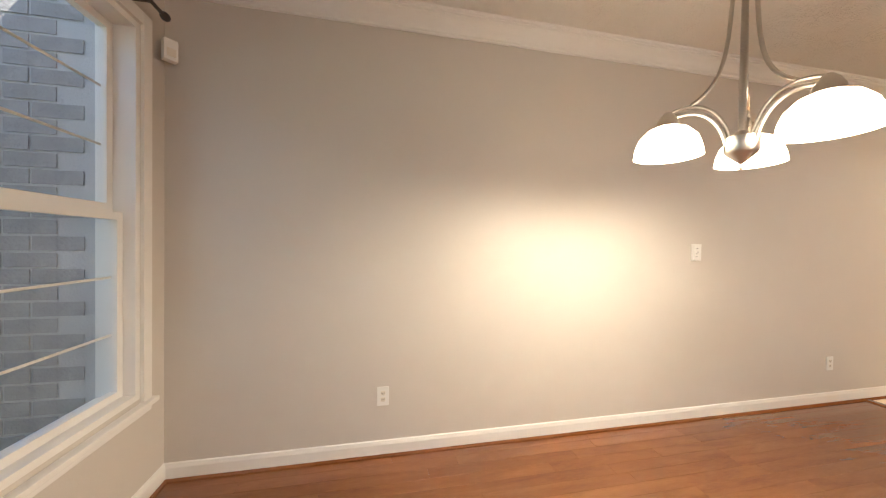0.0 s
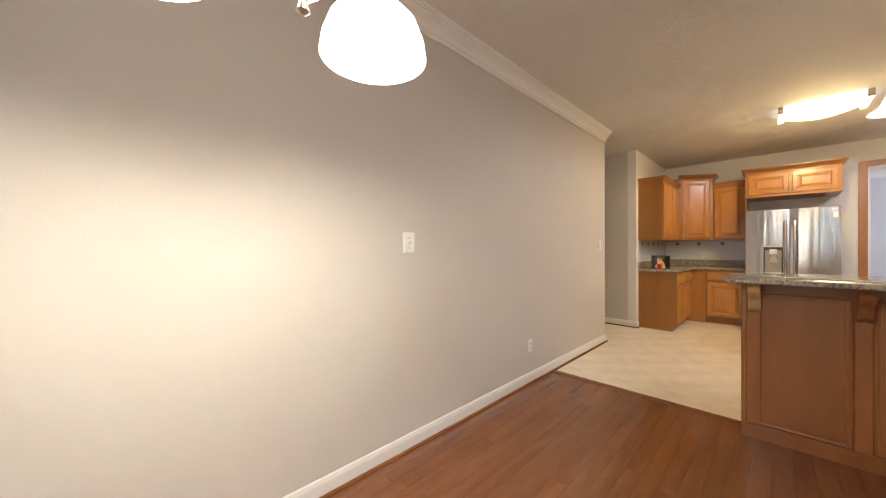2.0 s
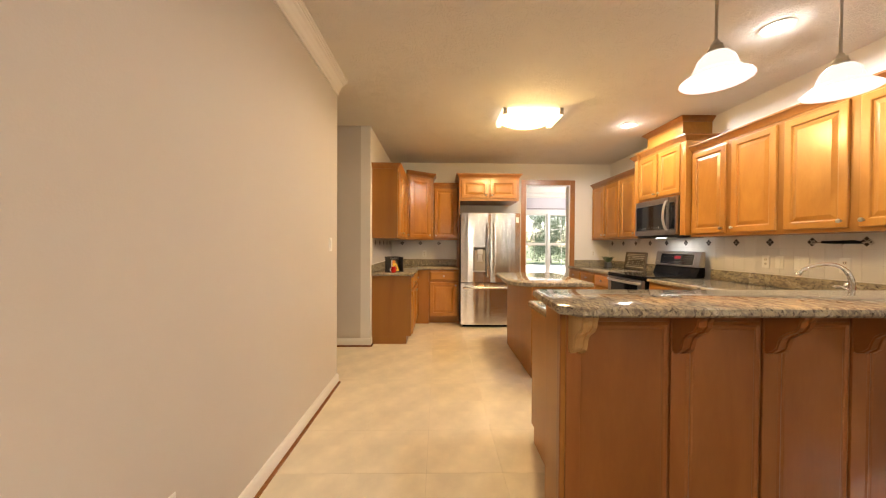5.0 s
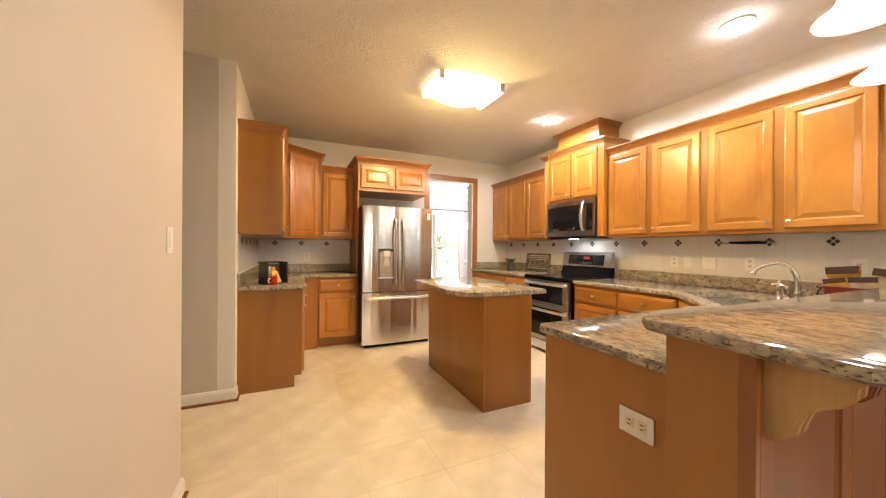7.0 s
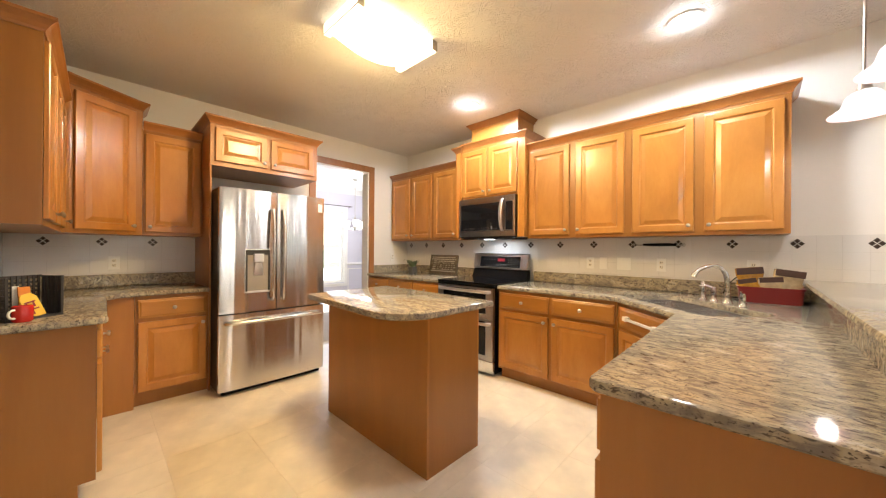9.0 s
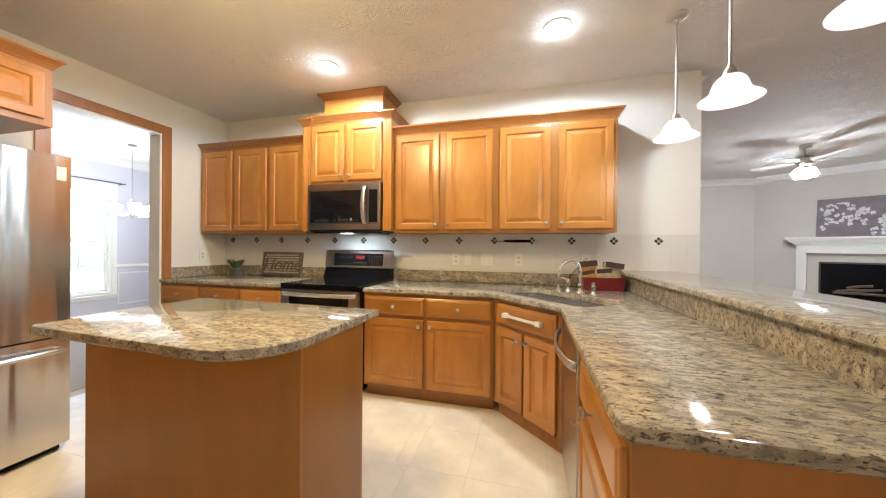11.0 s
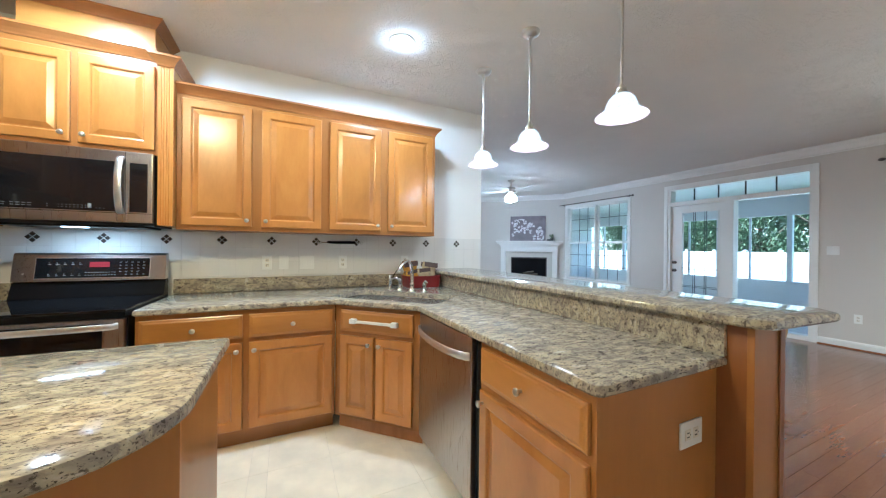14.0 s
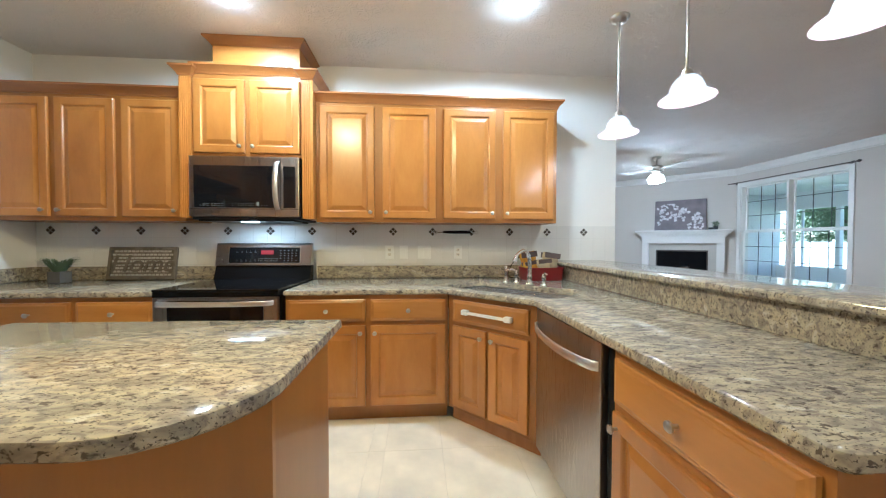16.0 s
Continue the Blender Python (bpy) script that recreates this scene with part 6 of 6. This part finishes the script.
oc = thing("orange_card", "orange card standing in the organizer", "card", m=pose(8.06, 2.935, 0.917, -6, 0, -52))
part("card", boxes((-0.022, 0.022, -0.002, 0.002, 0, 0.145)), material("orange_card_stock", (0.75, 0.25, 0.03), 0.5, vary=0.05), oc)
wc = thing("white_card", "narrow white card standing in the organizer", "card", m=pose(8.055, 2.965, 0.917, -6, 3, -52))
part("card", boxes((-0.012, 0.012, -0.0015, 0.0015, 0, 0.15)), PLASTIC, wc)
mg = thing("mug", "small red and white ceramic mug on the corner counter", "mug", m=pose(7.955, 2.935, 0.9105, 0, 0, 140) @ Matrix.Scale(0.80, 4))
bm = bmesh.new()
lathe(bm, [(0.034, 0.0), (0.040, 0.006), (0.041, 0.088), (0.039, 0.092), (0.036, 0.088), (0.035, 0.012), (0.001, 0.008)], 24)
part("cup", bm, material("bright_red_glaze", (0.50, 0.02, 0.015), 0.15, vary=0.05), mg, smooth=40)
bm = bmesh.new()
tube(bm, curve((0.038, 0, 0.072), (0.08, 0, 0.08), (0.08, 0, 0.02), (0.038, 0, 0.025), 10), 0.006, 8)
part("handle", bm, PLASTIC, mg, "white mug handle", smooth=60)

# ---- pieces of walls and floors ----
floor_ob = bpy.data.objects["floor"]
rnd = random.Random(21)
PWD = 0.083
near, far_ = [], bmesh.new()
y = NY - 0.001
while y - PWD > LRS:
    x = WX + 0.001 - rnd.uniform(0, 1.0)
    while x < SEAM - 0.02:
        l_ = rnd.uniform(0.7, 1.7)
        a, b_ = max(x, WX + 0.001), min(x + l_, SEAM - 0.02)
        if b_ - a > 0.03 and (y > SY or a < 4.66):
            if y < SY:
                b_ = min(b_, 4.668)
            if y > 0.35 and len(near) < 295:
                near.append((a, b_, y))
            elif not (y < YD and a + (y - YD) < WX - 1.0):
                box(far_, a + 0.0003, b_ - 0.0003, y - PWD + 0.0003, y - 0.0003, -0.0059, 0.0)
        x += l_
    y -= PWD
for a, b_, yy in near:
    bm = bmesh.new()
    w, h = b_ - a - 0.0006, PWD - 0.0006
    loft(bm, [[(0, 0, -0.0059), (w, 0, -0.0059), (w, h, -0.0059), (0, h, -0.0059)], [(0, 0, -0.001), (w, 0, -0.001), (w, h, -0.001), (0, h, -0.001)], [(0.0005, 0.0005, 0), (w - 0.0005, 0.0005, 0), (w - 0.0005, h - 0.0005, 0), (0.0005, h - 0.0005, 0)]])
    p = part("plank", bm, OAK, floor_ob)
    p.location = (a + 0.0003, yy - PWD + 0.0003, 0)
part("planks", far_, OAKFAR, floor_ob, kind="stuff")

TS = 0.427


def tiles(x0, x1, y0, y1, mat=FLOORTILE):
    xs = [x0] + [5.501 + TS * k for k in range(12) if x0 + 0.02 < 5.501 + TS * k < x1 - 0.02] + [x1]
    ys = [y0] + [-0.573 + TS * k for k in range(20) if y0 + 0.02 < -0.573 + TS * k < y1 - 0.02] + [y1]
    meshes = {}
    for xa, xb in zip(xs, xs[1:]):
        for ya, yb in zip(ys, ys[1:]):
            w, h = round(xb - xa - 0.0012, 4), round(yb - ya - 0.0012, 4)
            if (w, h) not in meshes:
                bm = bmesh.new()
                loft(bm, [[(i, i, z), (w - i, i, z), (w - i, h - i, z), (i, h - i, z)] for i, z in ((0, -0.0029), (0, -0.0003), (0.0003, 0.0))])
                o = part("tile", bm, mat, floor_ob)
                meshes[(w, h)] = o.data
            else:
                o = new("tile", meshes[(w, h)])
                o.parent = floor_ob
            o.location = (xa + 0.0006, ya + 0.0006, 0)


tiles(SEAM, NEND, SY, NY)
tiles(NEND, HX, SY, 5.6)
tiles(HX, EX, SY, KNY)

WT = 0.1162
TILEGROUT = material("pale_tile_grout", (0.60, 0.58, 0.54), 0.8, bump=0.1, scale=200, vary=0.04)
tile_meshes = {}


def wall_tiles(parent, o, ux, length, n, rows=3, top=1.370, phase=0.0):
    """Rows of square tiles on a wall: o the start, ux the way along, n the way out."""
    x = -phase
    ang_ = math.degrees(math.atan2(ux[1], ux[0]))
    while x < length - 0.01:
        a, b_ = max(0, x), min(x + WT, length)
        w = round(b_ - a - 0.0012, 4)
        for r in range(rows):
            z1_ = top - r * WT
            key = w
            if key not in tile_meshes:
                bm = bmesh.new()
                h = WT - 0.0014
                loft(bm, [[(i, yy, i), (w - i, yy, i), (w - i, yy, h - i), (i, yy, h - i)] for i, yy in ((0, 0), (0, -0.0052), (0.0008, -0.006))])
                t_ = part("tile", bm, WALLTILE, parent)
                tile_meshes[key] = t_.data
            else:
                t_ = new("tile", tile_meshes[key])
                t_.parent = parent
            t_.matrix_basis = pose(o[0] + ux[0] * (a + 0.001) , o[1] + ux[1] * (a + 0.001), z1_ - WT + 0.001, 0, 0, ang_)
        x += WT


def tile_bed(parent, x0, x1, y0, y1):
    part("grout_bed", boxes((x0, x1, y0, y1, 1.3705 - 3 * WT, 1.3695)), TILEGROUT, parent)


def diamond_at(parent, x, y, z, turn):
    bm = bmesh.new()
    for dx, dz in ((0, 0.02), (0, -0.02), (0.02, 0), (-0.02, 0)):
        s = 0.0165
        loft(bm, [[(dx + s * f, yy, dz), (dx, yy, dz + s * f), (dx - s * f, yy, dz), (dx, yy, dz - s * f)] for f, yy in ((1, 0), (1, -0.003), (0.8, -0.0045))])
    o = part("diamond_inset", bm, DIAMOND, parent)
    o.matrix_basis = pose(x, y, z, 0, 0, turn)


ws, wn_, we = bpy.data.objects["wall_kitchen_south"], bpy.data.objects["wall_kitchen_north"], bpy.data.objects["wall_kitchen_east"]
# along a wall with its outward side at local -y
tile_bed(ws, 4.674, EX - 0.006, SY + 0.0002, SY + 0.0046)
tile_bed(wn_, HX + 0.101, EX - 0.006, KNY - 0.0046, KNY - 0.0002)
tile_bed(we, EX - 0.0046, EX - 0.0002, 2.031, KNY - 0.0062)
wall_tiles(ws, (EX - 0.001, SY - 0.0), (-1, 0), EX - 0.001 - 4.672, (0, 1), phase=0.03)
for k in range(14):
    x = 4.975 + 0.3485 * k
    if x < EX - 0.05:
        diamond_at(ws, x, SY + 0.0062, 1.312, 180)
wall_tiles(wn_, (HX + 0.10, KNY), (1, 0), EX - HX - 0.101, (0, -1), phase=0.05)
for k in range(5):
    diamond_at(wn_, 8.10 + 0.33 * k, KNY - 0.0062, 1.300, 0)
wall_tiles(we, (EX, KNY - 0.007), (0, -1), KNY - 2.03, (-1, 0), phase=0.02)
for y in (2.345, 2.675, 3.0):
    diamond_at(we, EX - 0.0062, y, 1.300, -90)

rnd = random.Random(4)
bm_far = bmesh.new()
bmesh_cache = None
for r in range(44):
    z = -0.35 + r * 0.0765
    x = -3.58 + (0.105 if r % 2 else 0)
    while x + 0.20 < WX - 0.18:
        yo = rnd.uniform(0, 0.002)
        if x > -1.75 and 0.35 < z < 2.75:
            if bmesh_cache is None:
                bm = bmesh.new()
                box(bm, 0, 0.199, -0.0045, -0.0005, 0, 0.066, bevel=0.002)
                o = part("brick", bm, BRICK, bwx)
                bmesh_cache = o.data
            else:
                o = new("brick", bmesh_cache)
                o.parent = bwx
            o.location = (x, 3.10 - yo, z)
        else:
            box(bm_far, x, x + 0.198, 3.096 - yo, 3.0995, z, z + 0.064)
        x += 0.21
part("bricks", bm_far, BRICK, bwx, kind="stuff")
